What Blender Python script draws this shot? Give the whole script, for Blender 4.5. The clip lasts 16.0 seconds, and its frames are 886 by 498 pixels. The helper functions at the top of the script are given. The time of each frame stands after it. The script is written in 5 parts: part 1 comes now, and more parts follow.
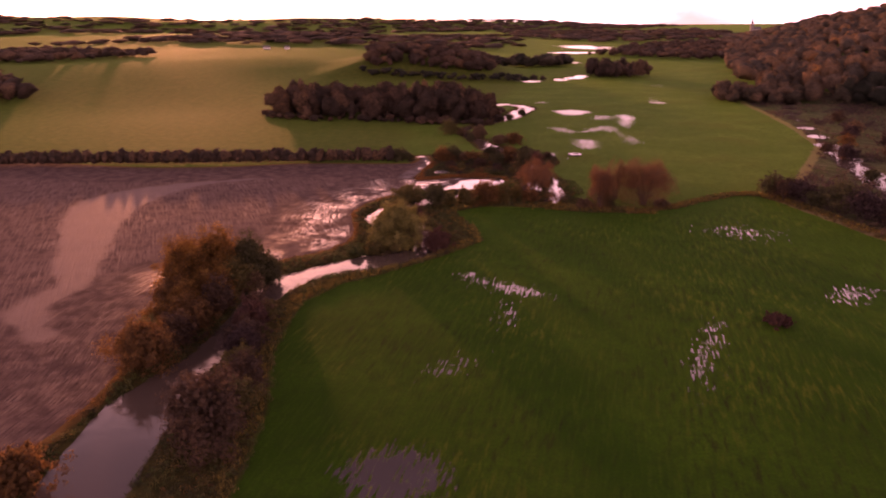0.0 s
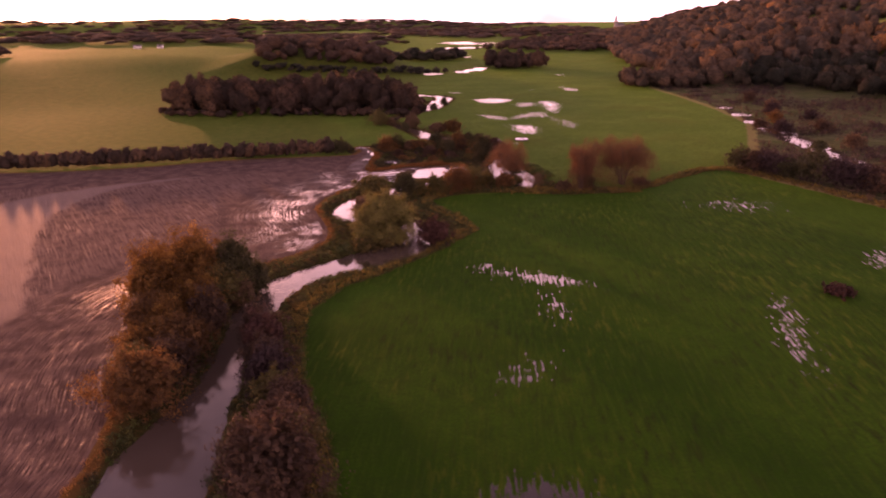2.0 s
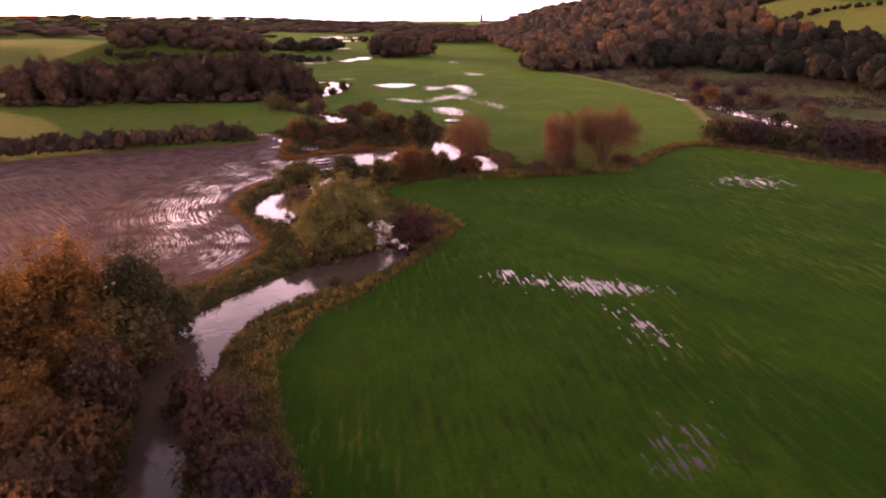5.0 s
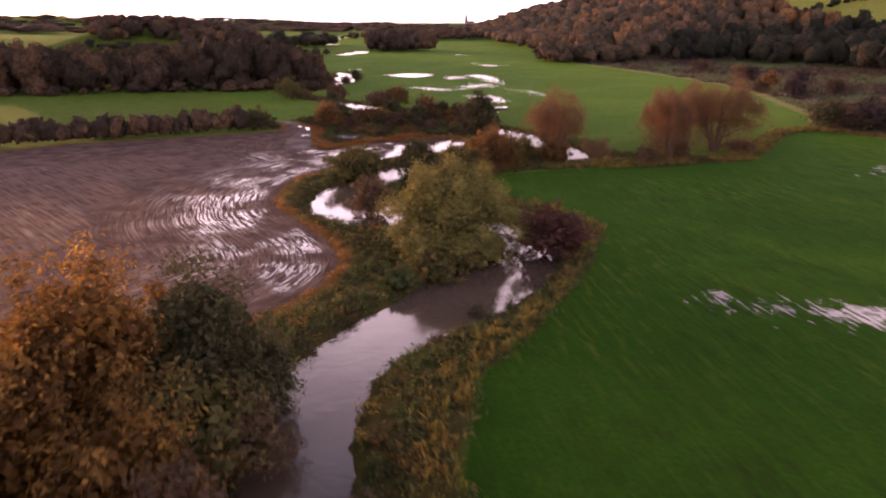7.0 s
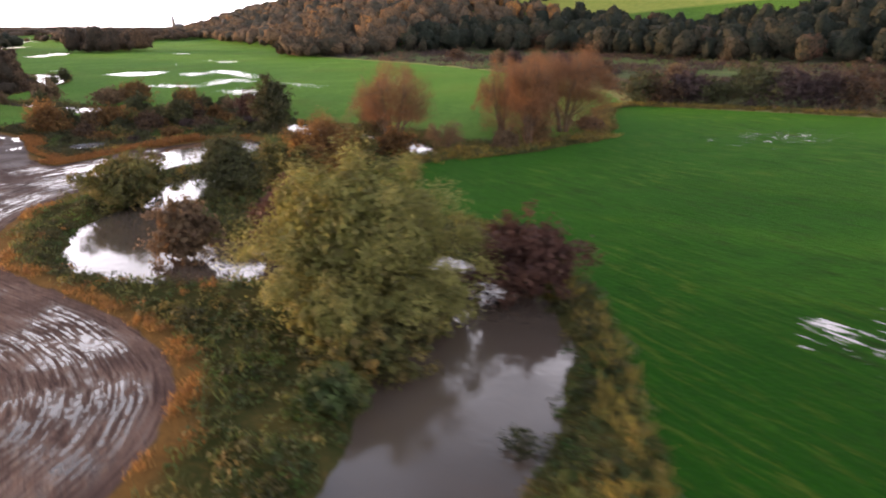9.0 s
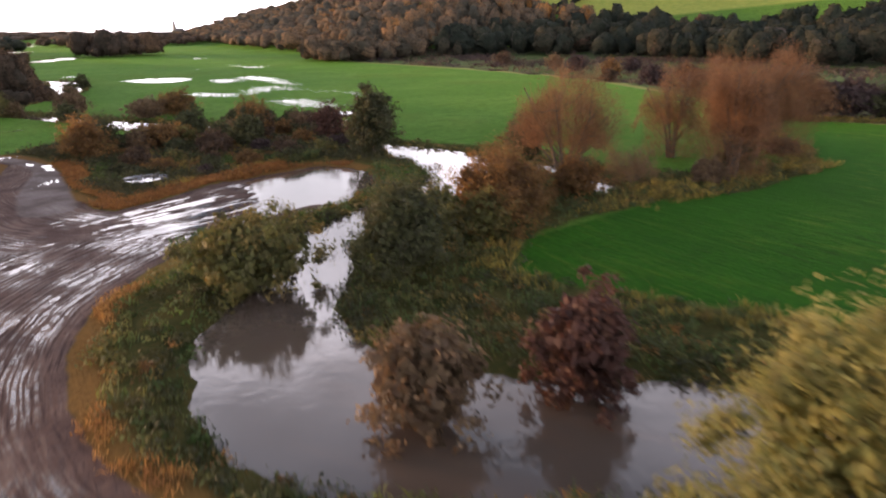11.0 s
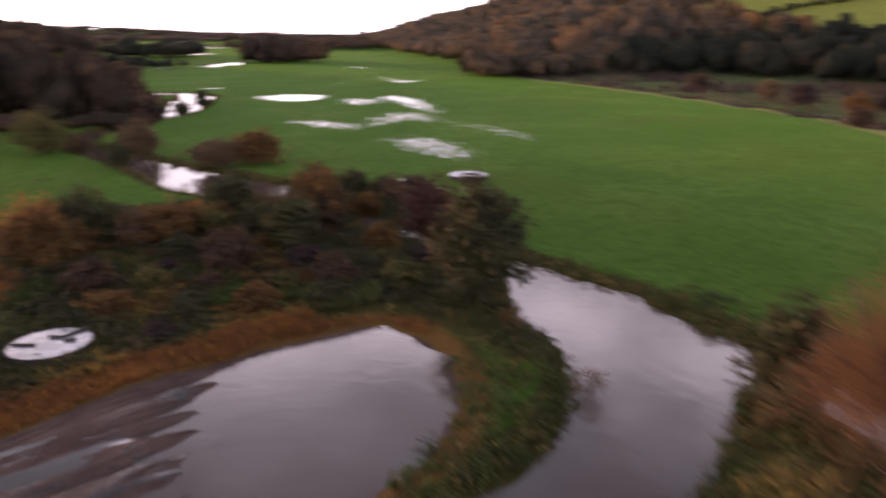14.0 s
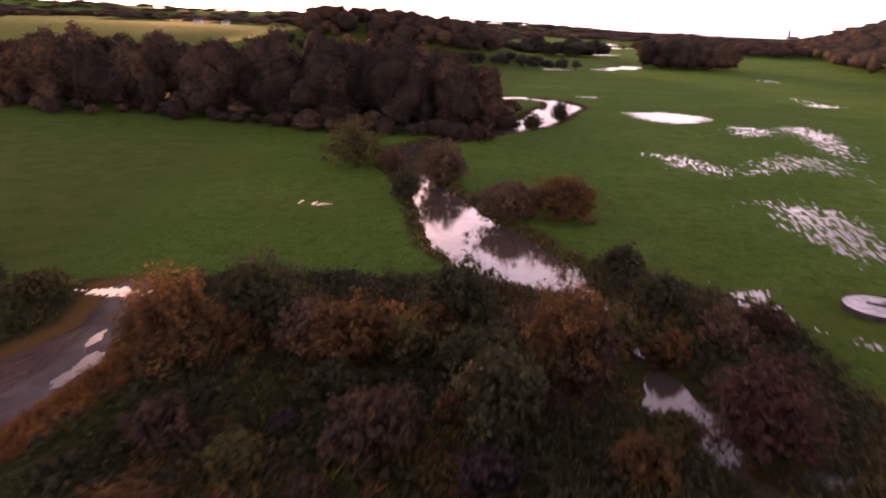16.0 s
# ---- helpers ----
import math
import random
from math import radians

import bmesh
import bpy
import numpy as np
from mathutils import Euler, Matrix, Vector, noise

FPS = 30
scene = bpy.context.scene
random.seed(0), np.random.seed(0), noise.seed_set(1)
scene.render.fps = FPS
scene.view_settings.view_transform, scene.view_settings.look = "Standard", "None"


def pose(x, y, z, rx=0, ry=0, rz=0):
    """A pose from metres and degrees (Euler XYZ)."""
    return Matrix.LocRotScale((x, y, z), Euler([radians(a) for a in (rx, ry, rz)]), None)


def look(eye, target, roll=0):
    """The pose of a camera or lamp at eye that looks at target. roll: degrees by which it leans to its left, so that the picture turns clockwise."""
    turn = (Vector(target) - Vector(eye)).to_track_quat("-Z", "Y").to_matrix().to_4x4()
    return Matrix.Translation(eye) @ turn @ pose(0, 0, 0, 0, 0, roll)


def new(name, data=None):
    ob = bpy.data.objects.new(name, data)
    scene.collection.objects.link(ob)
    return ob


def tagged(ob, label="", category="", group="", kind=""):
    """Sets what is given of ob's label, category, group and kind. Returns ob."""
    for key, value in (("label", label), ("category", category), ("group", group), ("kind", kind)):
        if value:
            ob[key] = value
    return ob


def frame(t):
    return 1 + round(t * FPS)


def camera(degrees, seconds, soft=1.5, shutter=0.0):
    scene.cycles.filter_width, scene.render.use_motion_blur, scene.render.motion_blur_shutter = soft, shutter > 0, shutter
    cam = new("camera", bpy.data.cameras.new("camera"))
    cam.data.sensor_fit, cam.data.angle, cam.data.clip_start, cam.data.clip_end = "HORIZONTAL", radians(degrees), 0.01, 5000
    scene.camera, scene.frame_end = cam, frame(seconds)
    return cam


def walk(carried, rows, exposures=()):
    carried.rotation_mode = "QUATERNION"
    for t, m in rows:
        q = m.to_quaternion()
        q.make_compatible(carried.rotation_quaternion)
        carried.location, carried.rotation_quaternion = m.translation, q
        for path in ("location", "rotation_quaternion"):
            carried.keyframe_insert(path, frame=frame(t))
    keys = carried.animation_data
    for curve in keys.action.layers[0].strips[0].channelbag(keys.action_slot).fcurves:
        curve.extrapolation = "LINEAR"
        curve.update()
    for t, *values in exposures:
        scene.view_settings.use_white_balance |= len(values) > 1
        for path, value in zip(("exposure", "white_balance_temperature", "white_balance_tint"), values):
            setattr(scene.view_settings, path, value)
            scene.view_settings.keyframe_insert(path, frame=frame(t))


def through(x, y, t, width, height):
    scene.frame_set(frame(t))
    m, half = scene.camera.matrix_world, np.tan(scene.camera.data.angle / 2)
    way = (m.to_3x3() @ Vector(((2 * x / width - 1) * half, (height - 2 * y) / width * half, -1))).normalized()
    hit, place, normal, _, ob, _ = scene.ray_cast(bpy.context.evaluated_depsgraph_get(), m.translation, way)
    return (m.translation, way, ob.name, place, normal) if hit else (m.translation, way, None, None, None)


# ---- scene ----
SOFT = 2.0
cam = camera(64.19, 16.0, soft=SOFT, shutter=0.7)
# seconds, eye x y z, yaw, pitch, roll
ROWS = [
    (0.0, 0.64, 0.11, 59.30, 0.45, -18.21, -0.48),
    (0.5, -6.65, 5.28, 57.09, -2.55, -18.15, -0.58),
    (1.0, -13.49, 10.56, 54.94, -5.19, -18.13, -0.70),
    (1.5, -20.70, 16.24, 52.89, -7.51, -18.18, -0.77),
    (2.0, -27.02, 22.10, 50.76, -9.67, -18.22, -0.96),
    (2.5, -32.15, 28.76, 48.46, -11.84, -18.23, -0.96),
    (3.0, -35.30, 36.21, 46.32, -13.87, -18.31, -0.98),
    (3.5, -36.52, 44.09, 44.02, -15.80, -18.34, -0.80),
    (4.0, -36.49, 52.27, 41.81, -17.65, -18.36, -0.76),
    (6.5, -44.80, 98.59, 29.98, -22.33, -18.12, -0.56),
    (7.0, -46.43, 108.28, 27.70, -22.27, -18.07, -0.58),
    (7.5, -46.24, 118.21, 25.45, -28.66, -18.10, -0.67),
    (8.0, -45.09, 127.92, 23.76, -42.90, -18.21, -0.92),
    (8.5, -43.91, 137.57, 22.07, -43.95, -18.19, -0.99),
    (9.0, -43.00, 147.49, 20.23, -44.22, -18.04, -0.96),
    (9.5, -42.43, 157.99, 18.73, -44.31, -17.85, -0.89),
    (10.0, -42.04, 168.10, 18.60, -44.33, -17.81, -1.21),
    (12.5, -21.61, 203.68, 20.43, -44.65, -17.52, -0.59),
    (13.0, -13.50, 209.39, 20.78, -44.56, -17.55, -0.73),
    (13.5, -6.92, 215.87, 21.40, -43.02, -17.38, -0.61),
    (14.0, -1.46, 222.72, 21.93, -30.84, -17.22, -0.17),
    (14.5, 3.96, 229.94, 22.56, -17.60, -17.30, 0.41),
    (15.0, 8.82, 237.51, 22.92, -11.05, -17.39, 0.92),
    (15.5, 13.51, 245.41, 23.44, -4.64, -17.59, 1.56),
    (16.0, 18.01, 253.34, 23.85, 0.32, -17.66, 1.78),
]


def eye_pose(x, y, z, yaw, pitch, roll):
    """Camera pose from the eye, the yaw to the left, the pitch up and the lean."""
    a, p = radians(yaw), radians(pitch)
    ahead = Vector((-math.sin(a) * math.cos(p), math.cos(a) * math.cos(p), math.sin(p)))
    return look((x, y, z), Vector((x, y, z)) + ahead, roll)


EXPOSURES = [(0.0, -0.37, 9500, 97), (3.5, -0.09, 8500, 77), (7.0, 0.18, 7500, 48), (7.5, 0.0, 7150, 40), (8.0, 0.3, 6850, 26), (8.8, 0.68, 6600, 14), (9.5, 0.83, 6600, 14), (12.5, 0.3, 6600, 18), (14.0, 0.14, 6800, 29), (15.0, -0.22, 7200, 44), (16.0, -0.2, 7450, 52)]
walk(cam, [(t, eye_pose(x, y, z, yaw, pitch, roll)) for t, x, y, z, yaw, pitch, roll in ROWS], EXPOSURES)

# ---------------------------------------------------------------- light
SUN_YAW, SUN_UP = 20.5, 4.4
ZENITH, HORIZON, AURA = (0.44, 0.52, 0.68, 1), (3.7, 3.5, 3.8, 1), (5.0, 2.7, 0.9, 1)
world = bpy.data.worlds.new("evening_sky")
scene.world = world
world.use_nodes = True
wn, wl = world.node_tree.nodes, world.node_tree.links
sky = wn.new("ShaderNodeTexSky")
sky.sky_type, sky.sun_disc = "NISHITA", False
sky.sun_elevation, sky.sun_rotation = radians(SUN_UP), radians(-SUN_YAW)
sky.air_density, sky.dust_density, sky.ozone_density = 1.0, 1.0, 2.0
# a thin bright veil of high cloud over the whole sky, with blue gaps
coord = wn.new("ShaderNodeTexCoord")
flat = wn.new("ShaderNodeMapping")
flat.inputs["Scale"].default_value = (1.0, 1.0, 2.6)
wl.new(coord.outputs["Generated"], flat.inputs[0])
cloud = wn.new("ShaderNodeTexNoise")
cloud.inputs["Scale"].default_value, cloud.inputs["Detail"].default_value, cloud.inputs["Roughness"].default_value = 2.6, 6.0, 0.6
wl.new(flat.outputs[0], cloud.inputs["Vector"])
veil = wn.new("ShaderNodeMapRange")
veil.interpolation_type = "SMOOTHSTEP"
for i, v in enumerate((0.36, 0.62, 0.3, 0.97), 1):
    veil.inputs[i].default_value = v
wl.new(cloud.outputs["Fac"], veil.inputs[0])
strong = wn.new("ShaderNodeMix")
strong.data_type, strong.blend_type = "RGBA", "MULTIPLY"
strong.inputs["Factor"].default_value = 1.0
wl.new(sky.outputs[0], strong.inputs[6])
strong.inputs[7].default_value = (0.13, 0.13, 0.13, 1)
# the veil is brightest low down and round the sun
sa, su = radians(SUN_YAW), radians(SUN_UP)
toward = Vector((-math.sin(sa) * math.cos(su), math.cos(sa) * math.cos(su), math.sin(su)))
axes = wn.new("ShaderNodeSeparateXYZ")
wl.new(coord.outputs["Generated"], axes.inputs[0])
low = wn.new("ShaderNodeMapRange")
low.interpolation_type = "SMOOTHERSTEP"
for i, v in enumerate((0.24, 0.66, 1.0, 0.0), 1):
    low.inputs[i].default_value = v
wl.new(axes.outputs[2], low.inputs[0])
rise = wn.new("ShaderNodeMix")
rise.data_type = "RGBA"
wl.new(low.outputs[0], rise.inputs["Factor"])
rise.inputs[6].default_value, rise.inputs[7].default_value = ZENITH, HORIZON
near = wn.new("ShaderNodeVectorMath")
near.operation = "DOT_PRODUCT"
near.inputs[1].default_value = toward
wl.new(coord.outputs["Generated"], near.inputs[0])
aura = wn.new("ShaderNodeMapRange")
aura.interpolation_type = "SMOOTHERSTEP"
for i, v in enumerate((0.88, 1.01, 0.0, 1.0), 1):
    aura.inputs[i].default_value = v
wl.new(near.outputs["Value"], aura.inputs[0])
warm = wn.new("ShaderNodeMix")
warm.data_type, warm.blend_type = "RGBA", "ADD"
wl.new(aura.outputs[0], warm.inputs["Factor"])
wl.new(rise.outputs[2], warm.inputs[6])
warm.inputs[7].default_value = AURA
blend = wn.new("ShaderNodeMix")
blend.data_type = "RGBA"
wl.new(veil.outputs[0], blend.inputs["Factor"])
wl.new(strong.outputs[2], blend.inputs[6])
wl.new(warm.outputs[2], blend.inputs[7])
wl.new(blend.outputs[2], wn["Background"].inputs[0])
wn["Background"].inputs[1].default_value = 1.0

sun = new("sun", bpy.data.lights.new("sun", "SUN"))
sun.data.energy, sun.data.angle, sun.data.color = 5.0, radians(1.0), (1.0, 0.56, 0.27)
sun.matrix_world = look(toward * 100, (0, 0, 0))


# ---------------------------------------------------------------- material helpers
class Nodes:
    """A small shorthand for building node trees."""

    def __init__(self, name):
        self.mat = bpy.data.materials.new(name)
        self.mat.use_nodes = True
        self.tree = self.mat.node_tree
        self.bsdf = self.tree.nodes["Principled BSDF"]

    def node(self, kind):
        return self.tree.nodes.new(kind)

    def link(self, a, b):
        self.tree.links.new(a, b)
        return b

    def put(self, socket, value):
        if hasattr(value, "is_linked"):
            self.tree.links.new(value, socket)
        else:
            socket.default_value = value

    def attr(self, name):
        n = self.node("ShaderNodeAttribute")
        n.attribute_name = name
        return n.outputs["Fac"]

    def math(self, op, a, b=0.0, c=0.0, clamp=False):
        n = self.node("ShaderNodeMath")
        n.operation, n.use_clamp = op, clamp
        for s, v in zip(n.inputs, (a, b, c)):
            self.put(s, v)
        return n.outputs[0]

    def ramp(self, v, lo, hi, a=0.0, b=1.0):
        n = self.node("ShaderNodeMapRange")
        n.interpolation_type = "SMOOTHSTEP"
        for s, w in zip(n.inputs, (v, lo, hi, a, b)):
            self.put(s, w)
        return n.outputs[0]

    def place(self, scale=(1, 1, 1), turn=0.0):
        g = self.node("ShaderNodeNewGeometry")
        m = self.node("ShaderNodeMapping")
        m.inputs["Rotation"].default_value = (0, 0, radians(turn))
        m.inputs["Scale"].default_value = scale
        r = self.node("ShaderNodeMapping")
        r.inputs["Rotation"].default_value = (0, 0, radians(turn))
        m.inputs["Rotation"].default_value = (0, 0, 0)
        self.link(g.outputs["Position"], r.inputs[0])
        self.link(r.outputs[0], m.inputs[0])
        return m.outputs[0]

    def noise(self, vec, scale, detail=3.0, rough=0.55, distort=0.0):
        n = self.node("ShaderNodeTexNoise")
        self.link(vec, n.inputs["Vector"])
        n.inputs["Scale"].default_value, n.inputs["Detail"].default_value = scale, detail
        n.inputs["Roughness"].default_value, n.inputs["Distortion"].default_value = rough, distort
        return n.outputs["Fac"]

    def mix(self, fac, a, b):
        n = self.node("ShaderNodeMix")
        n.data_type = "RGBA"
        self.put(n.inputs["Factor"], fac)
        for s, v in ((n.inputs[6], a), (n.inputs[7], b)):
            self.put(s, (*v, 1.0) if isinstance(v, tuple) else v)
        return n.outputs[2]

    def bump(self, height, strength, distance):
        n = self.node("ShaderNodeBump")
        n.inputs["Distance"].default_value = distance
        self.put(n.inputs["Strength"], strength)
        self.link(height, n.inputs["Height"])
        self.link(n.outputs[0], self.bsdf.inputs["Normal"])
        return n


def leaf_material(name, dark, mid, light, through=0.35):
    """Foliage: colour by each leaf, by each tree and by broad patches; lets some light through."""
    k = Nodes(name)
    isl = k.node("ShaderNodeNewGeometry").outputs["Random Per Island"]
    pos = k.place()
    patch = k.noise(pos, 0.35, 3.0)
    tint = k.attr("tint")
    a = k.mix(k.ramp(k.math("ADD", patch, k.math("MULTIPLY", isl, 0.2)), 0.32, 0.75), dark, mid)
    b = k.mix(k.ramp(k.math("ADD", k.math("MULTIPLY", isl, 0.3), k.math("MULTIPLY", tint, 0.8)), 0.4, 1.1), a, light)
    twig = tuple(0.55 * c + 0.012 for c in (mid[0], mid[1] * 0.85, mid[2]))
    b = k.mix(k.ramp(k.noise(pos, 1.3, 3.0), 0.42, 0.64, 0.0, 0.6), b, twig)
    b = k.mix(k.ramp(k.noise(pos, 0.6, 2.0), 0.55, 0.72, 0.0, 0.45), b, light)
    k.link(b, k.bsdf.inputs["Base Color"])
    k.bsdf.inputs["Roughness"].default_value = 0.7
    k.bsdf.inputs["Specular IOR Level"].default_value = 0.25
    tr = k.node("ShaderNodeBsdfTranslucent")
    k.link(b, tr.inputs["Color"])
    mx = k.node("ShaderNodeMixShader")
    mx.inputs[0].default_value = through
    k.link(k.bsdf.outputs[0], mx.inputs[1])
    k.link(tr.outputs[0], mx.inputs[2])
    k.link(mx.outputs[0], k.tree.nodes["Material Output"].inputs["Surface"])
    return k.mat


LEAF = {
    "gold": leaf_material("gold_willow_leaf", (0.092, 0.100, 0.026), (0.185, 0.182, 0.050), (0.31, 0.280, 0.085), 0.45),
    "amber": leaf_material("amber_willow_leaf", (0.080, 0.050, 0.020), (0.21, 0.118, 0.032), (0.43, 0.245, 0.058), 0.66),
    "olive": leaf_material("olive_leaf", (0.050, 0.058, 0.017), (0.11, 0.108, 0.030), (0.22, 0.155, 0.045), 0.4),
    "dark": leaf_material("dark_green_leaf", (0.030, 0.037, 0.014), (0.056, 0.062, 0.023), (0.10, 0.095, 0.034), 0.4),
    "red": leaf_material("dark_red_leaf", (0.042, 0.022, 0.018), (0.085, 0.040, 0.029), (0.13, 0.064, 0.036), 0.4),
    "russet": leaf_material("russet_leaf", (0.075, 0.048, 0.022), (0.165, 0.095, 0.034), (0.31, 0.17, 0.052), 0.62),
    "orange": leaf_material("orange_willow_twig", (0.085, 0.046, 0.026), (0.15, 0.078, 0.036), (0.26, 0.13, 0.050), 0.4),
    "grey": leaf_material("bare_grey_twig", (0.080, 0.056, 0.032), (0.14, 0.095, 0.052), (0.22, 0.145, 0.074), 0.4),
    "wood": leaf_material("autumn_wood_leaf", (0.042, 0.029, 0.019), (0.078, 0.050, 0.029), (0.13, 0.076, 0.036), 0.4),
    "tuft": leaf_material("bank_herb_leaf", (0.034, 0.060, 0.018), (0.066, 0.096, 0.028), (0.15, 0.145, 0.042), 0.4),
    "dry": leaf_material("dry_orange_grass", (0.13, 0.066, 0.022), (0.24, 0.122, 0.036), (0.38, 0.21, 0.062), 0.4),
    "rust": leaf_material("rusty_marsh_grass", (0.11, 0.048, 0.016), (0.215, 0.094, 0.027), (0.33, 0.16, 0.044), 0.4),
    "sedge": leaf_material("dark_marsh_sedge", (0.022, 0.030, 0.011), (0.045, 0.050, 0.018), (0.090, 0.072, 0.026), 0.35),
    "lush": leaf_material("fresh_grass", (0.030, 0.060, 0.012), (0.055, 0.10, 0.018), (0.10, 0.14, 0.03), 0.4),
    "reed": leaf_material("pale_reed_leaf", (0.044, 0.035, 0.024), (0.085, 0.064, 0.042), (0.15, 0.11, 0.07), 0.4),
    "mauve": leaf_material("mauve_twig", (0.026, 0.018, 0.018), (0.046, 0.030, 0.028), (0.075, 0.045, 0.038), 0.3),
    "glow": leaf_material("golden_bank_grass", (0.10, 0.085, 0.022), (0.20, 0.155, 0.035), (0.33, 0.25, 0.055), 0.5),
}


def canopy_material(name, deep, brown, bright, accent):
    """Crowns of far trees: each tree has its own hue, in stands of a kind; soft leaf mottling on top."""
    k = Nodes(name)
    tint, pos = k.attr("tint"), k.place()
    kind = k.math("ADD", k.math("MULTIPLY", tint, 0.8), k.math("MULTIPLY", k.math("SUBTRACT", k.noise(pos, 0.013, 3.0), 0.5), 1.1))
    c = k.mix(k.ramp(kind, 0.18, 0.40), deep, brown)
    c = k.mix(k.ramp(kind, 0.45, 0.72), c, bright)
    c = k.mix(k.ramp(kind, 0.80, 0.92), c, accent)
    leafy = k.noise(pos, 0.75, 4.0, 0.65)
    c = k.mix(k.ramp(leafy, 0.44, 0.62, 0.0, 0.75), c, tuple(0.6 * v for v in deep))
    c = k.mix(k.ramp(k.noise(pos, 0.3, 3.0), 0.5, 0.72, 0.0, 0.35), c, bright)
    k.link(c, k.bsdf.inputs["Base Color"])
    k.bsdf.inputs["Roughness"].default_value = 0.85
    k.bsdf.inputs["Specular IOR Level"].default_value = 0.12
    k.bump(k.math("ADD", leafy, k.math("MULTIPLY", k.noise(pos, 2.4, 2.0), 0.35)), 0.9, 0.9)
    tr = k.node("ShaderNodeBsdfTranslucent")
    k.link(c, tr.inputs["Color"])
    mx = k.node("ShaderNodeMixShader")
    mx.inputs[0].default_value = 0.22
    k.link(k.bsdf.outputs[0], mx.inputs[1])
    k.link(tr.outputs[0], mx.inputs[2])
    k.link(mx.outputs[0], k.tree.nodes["Material Output"].inputs["Surface"])
    return k.mat


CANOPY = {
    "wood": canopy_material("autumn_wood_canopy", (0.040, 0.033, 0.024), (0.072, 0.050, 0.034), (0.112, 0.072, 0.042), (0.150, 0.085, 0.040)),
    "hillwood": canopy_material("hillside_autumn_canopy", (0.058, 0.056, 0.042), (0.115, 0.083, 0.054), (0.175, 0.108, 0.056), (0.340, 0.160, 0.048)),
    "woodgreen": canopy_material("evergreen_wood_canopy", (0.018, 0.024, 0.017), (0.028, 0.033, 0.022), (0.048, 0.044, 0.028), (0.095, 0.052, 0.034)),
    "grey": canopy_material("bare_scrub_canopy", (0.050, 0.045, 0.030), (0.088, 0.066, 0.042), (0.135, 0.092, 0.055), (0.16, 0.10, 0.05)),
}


def bark_material():
    k = Nodes("willow_bark")
    n = k.noise(k.place((1, 1, 0.2)), 9.0, 4.0)
    k.link(k.mix(k.ramp(n, 0.35, 0.7), (0.035, 0.026, 0.018), (0.10, 0.075, 0.05)), k.bsdf.inputs["Base Color"])
    k.bsdf.inputs["Roughness"].default_value = 0.9
    k.bump(n, 0.7, 0.04)
    return k.mat


BARK = bark_material()


